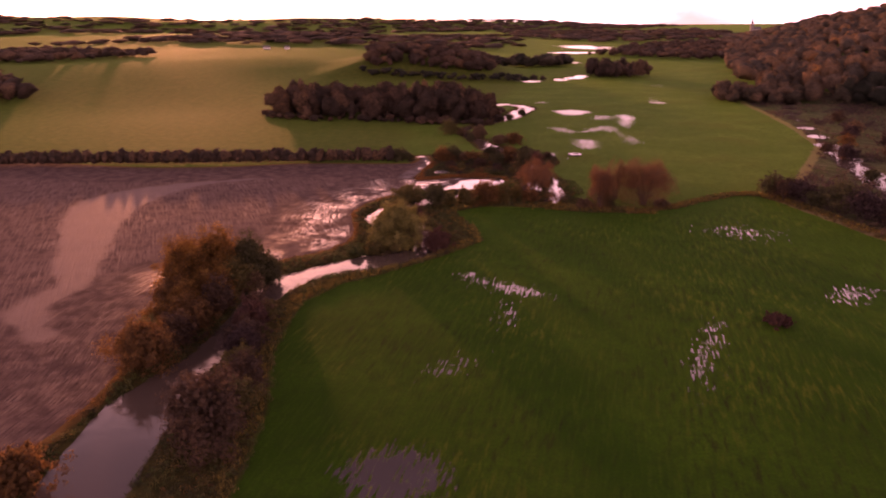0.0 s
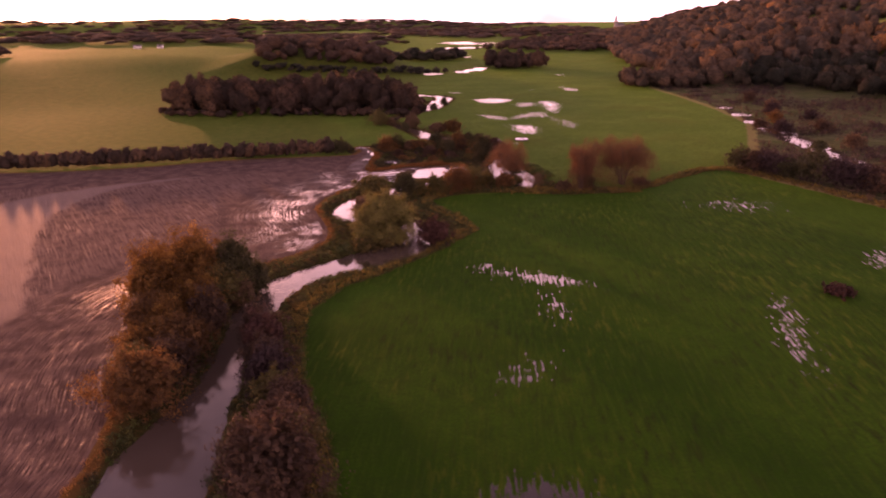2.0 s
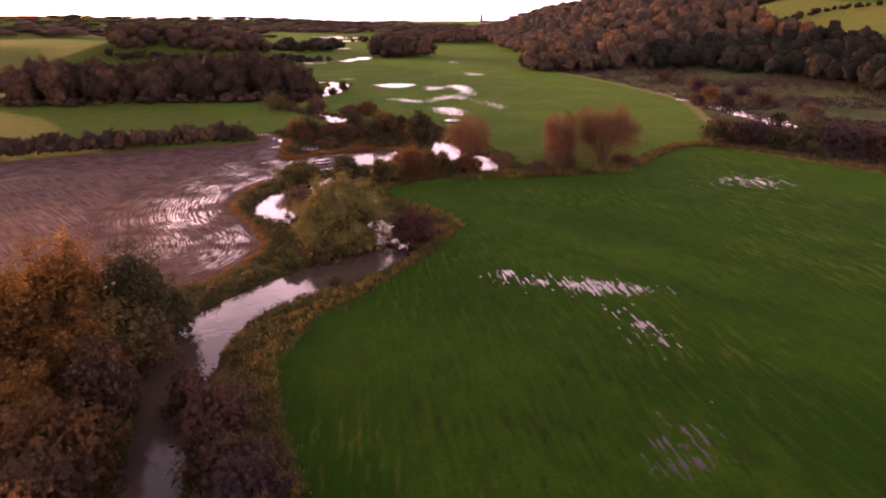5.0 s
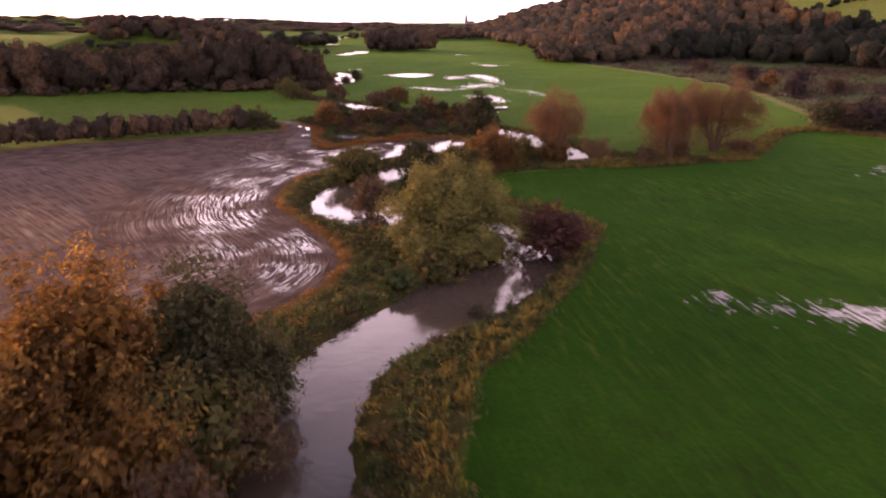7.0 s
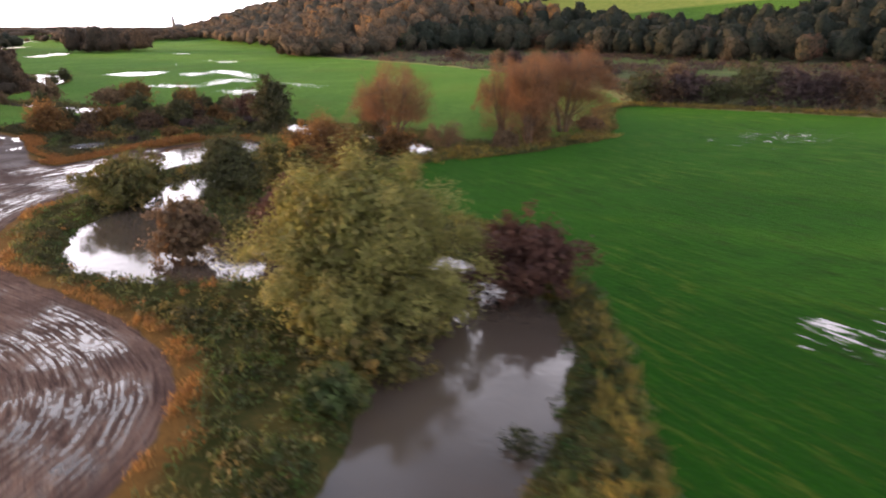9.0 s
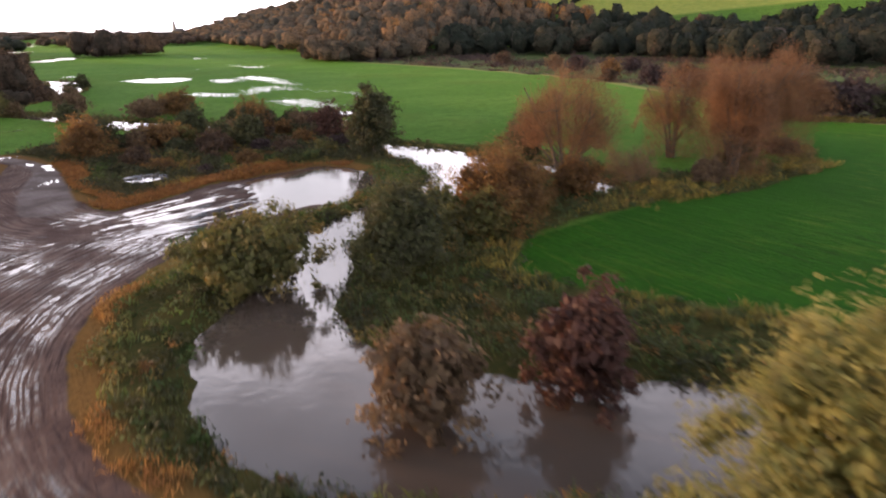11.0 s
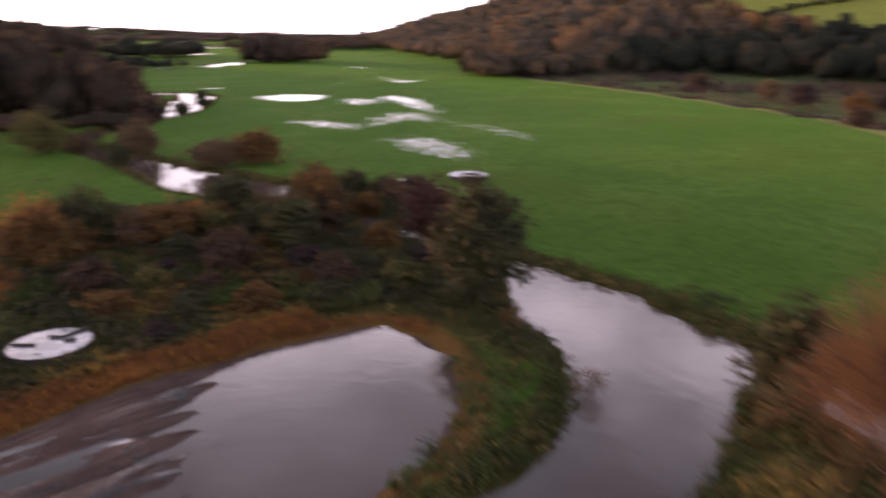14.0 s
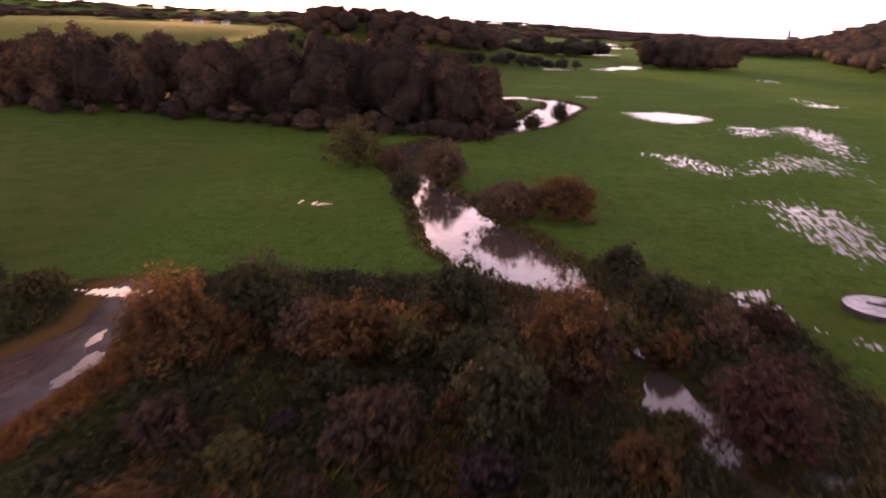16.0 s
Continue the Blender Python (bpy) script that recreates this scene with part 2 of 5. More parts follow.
def ground_material():
    """Meadow, rough bank, drilled plough land and puddles, told apart by distance fields held on the sheet."""
    k = Nodes("flooded_valley_ground")
    pos = k.place()
    fine, mid, broad = k.noise(pos, 2.2, 4.0), k.noise(pos, 0.25, 4.0), k.noise(pos, 0.035, 3.0)
    wob = k.math("MULTIPLY", k.math("SUBTRACT", mid, 0.5), 3.0)
    dp = k.math("ADD", k.attr("d_plough"), k.math("MULTIPLY", wob, 0.5))
    dr = k.math("ADD", k.attr("d_water"), wob)
    dm = k.math("ADD", k.attr("d_rough"), wob)
    dreed = k.math("ADD", k.attr("d_reed"), k.math("MULTIPLY", wob, 3.0))
    # meadow
    rows = k.noise(k.place((1.6, 0.12, 1), 14), 1.0, 4.0, 0.6)
    wheat = k.mix(k.ramp(broad, 0.35, 0.68), (0.010, 0.047, 0.004), (0.017, 0.070, 0.006))
    lea = k.mix(k.ramp(broad, 0.35, 0.68), (0.052, 0.104, 0.016), (0.086, 0.142, 0.026))
    crop = k.ramp(k.attr("d_wheat"), 0.5, -0.5)
    g = k.mix(crop, lea, wheat)
    g = k.mix(k.ramp(k.math("ADD", k.math("MULTIPLY", mid, 0.75), k.math("MULTIPLY", rows, 0.25)), 0.46, 0.68), g, k.mix(crop, (0.048, 0.090, 0.012), (0.011, 0.042, 0.005)))
    g = k.mix(k.ramp(rows, 0.46, 0.70, 0.0, 0.55), g, k.mix(crop, (0.076, 0.146, 0.025), (0.030, 0.082, 0.009)))
    g = k.mix(k.ramp(fine, 0.3, 0.75, 0.0, 0.6), g, (0.010, 0.034, 0.006))
    worn = k.ramp(k.math("ADD", k.noise(pos, 0.018, 5.0, 0.6), k.math("MULTIPLY", k.math("SUBTRACT", rows, 0.5), 0.35)), 0.5, 0.66)
    g = k.mix(k.math("MULTIPLY", worn, k.ramp(crop, 0.0, 1.0, 0.75, 0.3)), g, k.mix(crop, (0.058, 0.080, 0.014), (0.022, 0.052, 0.007)))
    g = k.mix(k.ramp(k.noise(pos, 0.55, 5.0, 0.65), 0.45, 0.66, 0.0, 0.45), g, (0.012, 0.040, 0.006))
    # thin places along the drill rows of the young wheat, and a strip of denser growth round its edge
    drills = k.noise(k.place((0.95, 0.16, 1), 14), 1.0, 5.0, 0.68)
    sparse = k.math("MULTIPLY", k.math("MULTIPLY", crop, k.ramp(drills, 0.50, 0.66)), k.math("MULTIPLY", k.ramp(k.noise(pos, 0.03, 4.0, 0.6), 0.36, 0.6), k.ramp(k.attr("d_wheat"), -6.0, -16.0)))
    g = k.mix(k.math("MULTIPLY", sparse, 0.8), g, (0.014, 0.020, 0.007))
    yellow = k.math("MULTIPLY", k.math("MULTIPLY", crop, k.ramp(drills, 0.50, 0.34)), k.ramp(k.noise(pos, 0.022, 4.0, 0.6), 0.42, 0.62))
    g = k.mix(k.math("MULTIPLY", yellow, 0.65), g, (0.070, 0.088, 0.014))
    # left hand slope is a drier pasture
    g = k.mix(k.ramp(k.attr("d_pasture"), 4.0, -14.0), g, k.mix(k.ramp(mid, 0.3, 0.7), (0.030, 0.054, 0.010), (0.058, 0.073, 0.015)))
    # field on the hill, its sunlit brightness put into a lighter yellow-green
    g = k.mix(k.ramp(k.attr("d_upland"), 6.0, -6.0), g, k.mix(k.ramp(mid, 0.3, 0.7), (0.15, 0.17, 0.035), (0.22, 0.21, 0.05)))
    # rough herbage
    h = k.mix(k.ramp(mid, 0.3, 0.7), (0.024, 0.030, 0.010), (0.052, 0.048, 0.016))
    h = k.mix(k.ramp(fine, 0.45, 0.8), h, (0.080, 0.056, 0.019))
    rough = k.math("MAXIMUM", k.ramp(dr, 2.6, 1.6), k.ramp(dm, 0.6, -0.6))
    col = k.mix(rough, g, h)
    reed = k.mix(k.ramp(k.noise(k.place((0.5, 0.06, 1), -32), 1.0, 4.0, 0.6), 0.38, 0.64), (0.026, 0.022, 0.016), (0.078, 0.058, 0.042))
    reed = k.mix(k.ramp(broad, 0.56, 0.70), reed, (0.034, 0.034, 0.018))
    col = k.mix(k.ramp(dreed, 1.0, -1.0), col, reed)
    col = k.mix(k.ramp(k.math("ABSOLUTE", k.math("ADD", k.attr("d_reed"), wob)), 2.6, 1.2), col, (0.15, 0.115, 0.055))
    # dry orange margin of the plough land
    col = k.mix(k.math("MULTIPLY", k.ramp(dp, 2.6, 1.2), k.ramp(dp, -0.5, 0.3)), col, k.mix(fine, (0.07, 0.045, 0.018), (0.16, 0.084, 0.025)))
    # plough land: furrows along its length, wheel marks along the headland
    furrow = k.math("MULTIPLY", k.noise(k.place((1.9, 0.10, 1), -22), 1.0, 4.0, 0.62), k.ramp(dp, -15.0, -30.0))
    lane = k.node("ShaderNodeCombineXYZ")
    k.put(lane.inputs[0], k.math("MULTIPLY", k.attr("d_plough"), 3.8))
    k.put(lane.inputs[1], k.math("MULTIPLY", k.attr("along"), 0.2))
    lanes = k.noise(lane.outputs[0], 1.0, 4.0, 0.62)
    head = k.math("MULTIPLY", k.ramp(lanes, 0.54, 0.62), k.ramp(dp, -32.0, -18.0))
    soil = k.mix(k.ramp(mid, 0.3, 0.7), (0.066, 0.044, 0.038), (0.115, 0.078, 0.064))
    soil = k.mix(k.ramp(furrow, 0.4, 0.65), soil, (0.14, 0.098, 0.080))
    soil = k.mix(k.math("MULTIPLY", k.ramp(lanes, 0.48, 0.36), k.ramp(dp, -32.0, -18.0)), soil, (0.048, 0.033, 0.030))
    on = k.ramp(dp, 0.15, -0.15)
    col = k.mix(on, col, soil)
    muddy = k.ramp(k.math("ADD", k.attr("d_track"), k.math("MULTIPLY", wob, 0.3)), 0.3, -0.5)
    col = k.mix(muddy, col, k.mix(k.ramp(mid, 0.3, 0.7), (0.085, 0.068, 0.062), (0.15, 0.125, 0.115)))
    # standing water: striped where it lies between the drill rows
    stripe = k.noise(k.place((2.3, 0.2, 1), 14), 1.0, 4.0, 0.6)
    across = k.noise(k.place((1.1, 0.10, 1), 84), 1.0, 4.0, 0.6)
    stripe = k.math("ADD", stripe, k.math("MULTIPLY", k.ramp(k.attr("stripes"), 0.0, -0.1), k.math("SUBTRACT", across, stripe)))
    lie = k.math("ADD", k.attr("puddle"), k.math("ADD", k.math("MULTIPLY", k.math("SUBTRACT", stripe, 0.5), k.math("MULTIPLY", k.math("ABSOLUTE", k.attr("stripes")), 2.3)), k.math("MULTIPLY", k.math("SUBTRACT", k.noise(pos, 0.55, 6.0, 0.68), 0.5), 1.15)))
    wet = k.ramp(lie, 0.49, 0.55)
    soak = k.math("ADD", k.math("MULTIPLY", head, k.ramp(mid, 0.34, 0.56)), k.math("MULTIPLY", k.ramp(furrow, 0.52, 0.7), k.ramp(k.noise(pos, 0.06, 3.0), 0.42, 0.66)))
    damp = k.math("MULTIPLY", k.math("MULTIPLY", on, soak), 0.42, clamp=True)
    specks = k.noise(pos, 1.5, 5.0, 0.7)
    north = k.node("ShaderNodeSeparateXYZ")
    k.link(pos, north.inputs[0])
    near_edge = k.math("MULTIPLY", k.math("MULTIPLY", k.ramp(lanes, 0.47, 0.54), k.ramp(north.outputs[1], 140.0, 172.0, 0.12, 1.0)), k.math("MULTIPLY", k.ramp(dp, -26.0, -9.0), k.math("MULTIPLY", k.ramp(dp, -0.8, -2.0), k.ramp(north.outputs[1], 270.0, 262.0))))
    brim = k.math("MULTIPLY", k.math("MULTIPLY", on, k.math("MAXIMUM", near_edge, k.math("MULTIPLY", k.ramp(furrow, 0.66, 0.72), k.ramp(north.outputs[1], 140.0, 190.0, 0.15, 0.7)))), k.math("MULTIPLY", k.ramp(specks, 0.38, 0.50), k.ramp(k.noise(pos, 0.09, 5.0, 0.65), 0.40, 0.56)))
    brim = k.math("MULTIPLY", brim, k.ramp(north.outputs[0], -92.0, -62.0, 0.2, 1.0))
    wet = k.math("MAXIMUM", wet, brim)
    col = k.mix(wet, col, (0.035, 0.03, 0.024))
    col = k.mix(k.math("MULTIPLY", damp, 0.6), col, (0.06, 0.038, 0.03))
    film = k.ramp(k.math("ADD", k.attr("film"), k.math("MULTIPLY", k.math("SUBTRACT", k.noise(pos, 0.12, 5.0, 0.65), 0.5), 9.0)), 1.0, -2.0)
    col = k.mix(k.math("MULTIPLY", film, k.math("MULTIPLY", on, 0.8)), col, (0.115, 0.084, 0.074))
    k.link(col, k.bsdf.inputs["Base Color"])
    sward = k.math("MULTIPLY", k.math("SUBTRACT", 1.0, k.math("MAXIMUM", k.math("MAXIMUM", on, wet), rough)), 0.08)
    k.link(sward, k.bsdf.inputs["Sheen Weight"])
    k.bsdf.inputs["Sheen Roughness"].default_value = 0.35
    k.bsdf.inputs["Sheen Tint"].default_value = (0.22, 0.62, 0.10, 1)
    damp = k.math("MAXIMUM", damp, k.math("MULTIPLY", k.math("MULTIPLY", film, on), 0.25))
    r = k.math("SUBTRACT", 0.9, k.math("MULTIPLY", damp, 0.48))
    k.link(k.math("SUBTRACT", r, k.math("MULTIPLY", wet, k.math("SUBTRACT", r, 0.05))), k.bsdf.inputs["Roughness"])
    k.link(k.math("ADD", 0.01, k.math("ADD", k.math("MULTIPLY", wet, 0.5), k.math("MULTIPLY", damp, 0.42))), k.bsdf.inputs["Specular IOR Level"])
    relief = k.math("ADD", k.math("MULTIPLY", fine, 0.6), k.math("ADD", k.math("MULTIPLY", rows, 0.5), k.math("MULTIPLY", furrow, k.math("MULTIPLY", on, 1.2))))
    k.bump(relief, k.math("SUBTRACT", 0.75, k.math("MULTIPLY", k.math("MAXIMUM", wet, damp), 0.73)), 0.25)
    return k.mat


def water_material():
    k = Nodes("muddy_river_water")
    pos = k.place()
    k.link(k.mix(k.noise(pos, 0.08, 3.0), (0.060, 0.045, 0.034), (0.085, 0.064, 0.050)), k.bsdf.inputs["Base Color"])
    k.bsdf.inputs["Roughness"].default_value = 0.065
    k.bsdf.inputs["IOR"].default_value = 1.55
    rip = k.math("ADD", k.noise(pos, 1.1, 3.0, 0.5, 0.6), k.math("MULTIPLY", k.noise(pos, 0.18, 2.0), 1.5))
    k.bump(rip, 0.05, 0.25)
    return k.mat


def pool_material():
    k = Nodes("still_tank_water")
    pos = k.place()
    # pale base: part of the bright sky reflection is put into the colour
    k.link(k.mix(k.ramp(k.noise(pos, 0.9, 4.0), 0.4, 0.6), (0.11, 0.115, 0.125), (0.22, 0.225, 0.235)), k.bsdf.inputs["Base Color"])
    k.bsdf.inputs["Roughness"].default_value = 0.03
    k.bsdf.inputs["IOR"].default_value = 1.6
    k.bump(k.noise(pos, 1.5, 2.0), 0.02, 0.2)
    return k.mat


def concrete_material():
    k = Nodes("weathered_concrete")
    n, s = k.noise(k.place(), 1.2, 5.0), k.noise(k.place((3, 3, 0.4)), 2.0, 3.0)
    c = k.mix(k.ramp(n, 0.35, 0.7), (0.014, 0.012, 0.010), (0.040, 0.035, 0.030))
    k.link(k.mix(k.ramp(s, 0.5, 0.75, 0.0, 0.7), c, (0.05, 0.05, 0.035)), k.bsdf.inputs["Base Color"])
    k.bsdf.inputs["Roughness"].default_value = 0.85
    k.bump(n, 0.4, 0.03)
    return k.mat


def plain_material(name, a, b, rough=0.8, scale=1.0):
    k = Nodes(name)
    n = k.noise(k.place(), scale, 4.0)
    k.link(k.mix(k.ramp(n, 0.3, 0.7), a, b), k.bsdf.inputs["Base Color"])
    k.bsdf.inputs["Roughness"].default_value = rough
    k.bump(n, 0.3, 0.02)
    return k.mat


GROUND, WATER, POOL, CONCRETE = ground_material(), water_material(), pool_material(), concrete_material()
TIMBER = plain_material("wet_dark_timber", (0.02, 0.016, 0.013), (0.05, 0.04, 0.032), 0.6, 3.0)
RENDER_WHITE = plain_material("white_rendered_wall", (0.62, 0.60, 0.56), (0.78, 0.76, 0.72), 0.8, 0.6)
SLATE = plain_material("grey_slate_roof", (0.06, 0.055, 0.055), (0.11, 0.10, 0.10), 0.6, 1.0)
STONE = plain_material("grey_church_stone", (0.16, 0.14, 0.12), (0.28, 0.25, 0.21), 0.9, 0.5)

# ---------------------------------------------------------------- mesh helpers
rng = np.random.default_rng(7)


def mesh_object(name, verts, faces, material, attrs=None, smooth=False):
    """One mesh object from arrays of vertices and faces (all triangles or all quads, or a list of both kinds)."""
    me = bpy.data.meshes.new(name)
    blocks = faces if isinstance(faces, list) else [faces]
    blocks = [np.asarray(f, np.int32) for f in blocks if len(f)]
    loops = np.concatenate([f.ravel() for f in blocks])
    counts = np.concatenate([np.full(len(f), f.shape[1], np.int32) for f in blocks])
    me.vertices.add(len(verts))
    me.vertices.foreach_set("co", np.asarray(verts, np.float32).ravel())
    me.loops.add(len(loops))
    me.loops.foreach_set("vertex_index", loops)
    me.polygons.add(len(counts))
    me.polygons.foreach_set("loop_start", np.concatenate([[0], np.cumsum(counts)[:-1]]).astype(np.int32))
    if smooth:
        me.polygons.foreach_set("use_smooth", np.ones(len(counts), bool))
    for key, values in (attrs or {}).items():
        me.attributes.new(key, "FLOAT", "POINT").data.foreach_set("value", np.asarray(values, np.float32))
    me.update(calc_edges=True)
    me.validate()
    me.materials.append(material)
    return new(name, me)


def thing(name, place, label, category, group="", kind=""):
    """An Empty at the base of a thing, which parents its parts."""
    ob = new(name)
    ob.location = place
    ob.empty_display_size = 0.2
    return tagged(ob, label, category, group, kind)


def put_under(ob, parent, label=""):
    ob.parent = parent
    return tagged(ob, label) if label else ob


def part(name, bm, material, parent, label=""):
    me = bpy.data.meshes.new(name)
    bm.to_mesh(me)
    bm.free()
    me.materials.append(material)
    return put_under(new(name, me), parent, label)


def unit(v):
    return v / np.maximum(np.linalg.norm(v, axis=-1, keepdims=True), 1e-9)


def leaf_quads(centre, normal, size, slim=0.6, up=0.0, stray=0.4):
    """Rhombic leaf sprays round the centres, facing about their normals."""
    n = len(centre)
    normal = unit(normal + rng.normal(0, stray, (n, 3)))
    t = rng.normal(0, 1, (n, 3))
    t[:, 2] += up
    t = unit(t - (t * normal).sum(-1, keepdims=True) * normal)
    b = np.cross(normal, t)
    s = np.broadcast_to(np.asarray(size, float), (n,))[:, None]
    fold = normal * s * 0.22
    v = np.stack([centre - t * s, centre + b * s * slim + fold, centre + t * s, centre - b * s * slim + fold], 1)
    return v.reshape(-1, 3), np.arange(4 * n).reshape(-1, 4)


def tube(points, radii, sides=7):
    """A tapered limb through the points."""
    p = np.asarray(points, float)
    d = unit(np.gradient(p, axis=0))
    ref = np.where(np.abs(d[:, 2:]) > 0.9, [[1.0, 0, 0]], [[0, 0, 1.0]])
    a = unit(np.cross(d, ref))
    b = np.cross(d, a)
    ang = np.linspace(0, 2 * np.pi, sides, endpoint=False)
    ring = p[:, None] + np.asarray(radii)[:, None, None] * (np.cos(ang)[None, :, None] * a[:, None] + np.sin(ang)[None, :, None] * b[:, None])
    i = np.arange(len(p) - 1)[:, None] * sides
    j = np.arange(sides)
    k = (j + 1) % sides
    quads = np.stack([i + j, i + k, i + sides + k, i + sides + j], -1).reshape(-1, 4)
    return ring.reshape(-1, 3), quads


def catmull(points, step):
    """A smooth line through control points (any number of columns), about step metres apart."""
    p = np.asarray(points, float)
    q = np.vstack([2 * p[0] - p[1], p, 2 * p[-1] - p[-2]])
    out = []
    for a, b, c, d in zip(q[:-3], q[1:-2], q[2:-1], q[3:]):
        n = max(2, int(np.linalg.norm((c - b)[:2]) / step))
        t = np.linspace(0, 1, n, endpoint=False)[:, None]
        out.append(0.5 * (2 * b + (c - a) * t + (2 * a - 5 * b + 4 * c - d) * t**2 + (3 * b - a - 3 * c + d) * t**3))
    return np.vstack(out + [p[-1:]])


def to_line(x, y, line):
    """Distance to a line of columns x, y, width, less half its width."""
    best = np.full(x.shape, 1e9)
    for (ax, ay, aw), (bx, by, bw) in zip(line[:-1], line[1:]):
        ex, ey = bx - ax, by - ay
        t = np.clip(((x - ax) * ex + (y - ay) * ey) / (ex * ex + ey * ey + 1e-9), 0, 1)
        best = np.minimum(best, np.hypot(x - ax - t * ex, y - ay - t * ey) - 0.5 * (aw + (bw - aw) * t))
    return best


def edge_run(x, y, poly):
    """How far round a polygon its nearest edge point lies."""
    best, run, done = np.full(x.shape, 1e9), np.zeros(x.shape), 0.0
    p = np.asarray(poly, float)
    for (ax, ay), (bx, by) in zip(p, np.roll(p, -1, 0)):
        ex, ey = bx - ax, by - ay
        t = np.clip(((x - ax) * ex + (y - ay) * ey) / (ex * ex + ey * ey + 1e-9), 0, 1)
        d = np.hypot(x - ax - t * ex, y - ay - t * ey)
        run = np.where(d < best, done + t * math.hypot(ex, ey), run)
        best = np.minimum(best, d)
        done += math.hypot(ex, ey)
    return run


def to_area(x, y, poly):
    """Signed distance to a polygon, negative inside."""
    best, inside = np.full(x.shape, 1e9), np.zeros(x.shape, bool)
    p = np.asarray(poly, float)
    for (ax, ay), (bx, by) in zip(p, np.roll(p, -1, 0)):
        ex, ey = bx - ax, by - ay
        t = np.clip(((x - ax) * ex + (y - ay) * ey) / (ex * ex + ey * ey + 1e-9), 0, 1)
        best = np.minimum(best, np.hypot(x - ax - t * ex, y - ay - t * ey))
        cross = ((ay > y) != (by > y)) & (x < ex * (y - ay) / (ey if ey else 1e-9) + ax)
        inside ^= cross
    return np.where(inside, -best, best)


TABLE = np.random.default_rng(3).random((256, 256))


def relief(x, y, size):
    """Smooth value noise, 0 to 1, with lumps of about that many metres."""
    u, v = x / size, y / size
    i, j = np.floor(u).astype(int), np.floor(v).astype(int)
    f, g = u - i, v - j
    f, g = f * f * (3 - 2 * f), g * g * (3 - 2 * g)
    a, b = TABLE[i % 256, j % 256], TABLE[(i + 1) % 256, j % 256]
    c, d = TABLE[i % 256, (j + 1) % 256], TABLE[(i + 1) % 256, (j + 1) % 256]
    return (a * (1 - f) + b * f) * (1 - g) + (c * (1 - f) + d * f) * g


def smooth(v, lo, hi):
    t = np.clip((v - lo) / (hi - lo), 0, 1)
    return t * t * (3 - 2 * t)


# ---------------------------------------------------------------- plan of the valley (metres)
RIVER = catmull([
    (-40, -60, 11), (-47, 20, 11), (-48.5, 80, 13), (-48.8, 98, 13), (-46.8, 109, 10), (-44.7, 118, 6.6), (-43.6, 129, 5.4), (-41.3, 144, 7.5), (-37.6, 156.6, 8.2), (-29.8, 165.4, 8.4),
    (-21, 170, 10.6), (-11, 177, 12), (-4.5, 186.5, 9.5), (-6, 195, 10), (-13, 203, 11), (-19, 213, 13), (-16, 224, 9), (-8, 231, 7),
    (-3, 238, 7)], 3.0)
RIVER_UP = catmull([
    (-3, 238, 7), (5, 241.5, 5.5), (13, 243.5, 6), (21, 245, 8), (28, 248.5, 9), (35, 255, 12), (36.5, 263, 12), (38, 272, 6), (37.5, 280, 2.6), (36, 288, 2.2), (34, 295.5, 5.2), (33.8, 302, 2), (33, 309, 1.6),
    (31, 315, 3), (27, 322, 10), (22, 332, 12), (18, 346, 8), (14, 362, 6), (9, 379, 5), (10, 394, 5), (20, 410, 6), (31, 427, 9), (39, 438, 10),
    (48, 466, 12), (54, 483, 11), (50, 500, 8), (30, 512, 6), (-10, 520, 5)], 4.0)
RIVER_FAR = catmull([(-60, 700, 5), (20, 688, 5), (70, 692, 6), (104, 704, 9), (130, 732, 14), (152, 760, 9), (210, 755, 5)], 8.0)
CANAL = catmull([(268, 575, 11), (258, 540, 10), (232, 485, 4.5), (214, 440, 3.6), (187, 355, 3.6), (171, 300, 8), (164, 272, 8), (156, 228, 5), (168, 150, 5), (200, 20, 6)], 8.0)
TRACK = catmull([(-16, 270, 6), (-13.5, 280, 6), (-11, 288, 4.5), (-8.5, 297, 3), (-9, 306, 3), (-11, 314, 3.2)], 3.0)
FLOOD_POOL = [(-7, 248.3), (-3, 247.4), (6, 249.8), (13, 251.8), (18.5, 255.3), (21.6, 262), (20.4, 268.9), (12, 269), (7, 267.6), (4, 263), (1, 257.5), (-4, 252)]
INLET = [(35.5, 251), (42, 254), (42, 243), (39.5, 235.5), (36.5, 229.5), (32, 229.8), (31.5, 232), (35, 236), (38.5, 243)]
RIVERSIDE = [(-27, -60), (-28, 92), (-29, 104), (-32, 118), (-32, 134), (-31.2, 143), (-24, 155.2), (-17, 159.6), (-4.5, 170.5), (3, 179), (10, 187), (9, 200), (4, 212), (3, 219), (11, 224), (21, 224.5), (35, 221.5), (43, 217), (60, 215.5),
             (62, 221), (48, 228), (40, 240), (39, 247), (20, 247), (-10, 241), (-30, 232), (-33, 215), (-30, 190), (-44, 174), (-63, 152), (-66, 100), (-68, -60)]
FIELD_A = [(-27, -100), (-28, 92), (-29, 104), (-32, 118), (-32, 134), (-31.2, 143), (-24, 155.2), (-17, 159.6), (-4.5, 170.5), (3, 179), (10, 187), (9, 200), (4, 212), (3, 219), (11, 224), (35, 222), (58, 217), (72, 222), (89, 233), (104, 240), (113, 229), (122, 190), (137, 120), (170, -100)]
FIELD_BANK = catmull([(58, 217, 4), (72, 222, 4), (89, 233.5, 4), (104, 240, 5), (113, 229, 5), (122, 190, 5), (137, 120, 5)], 6.0)
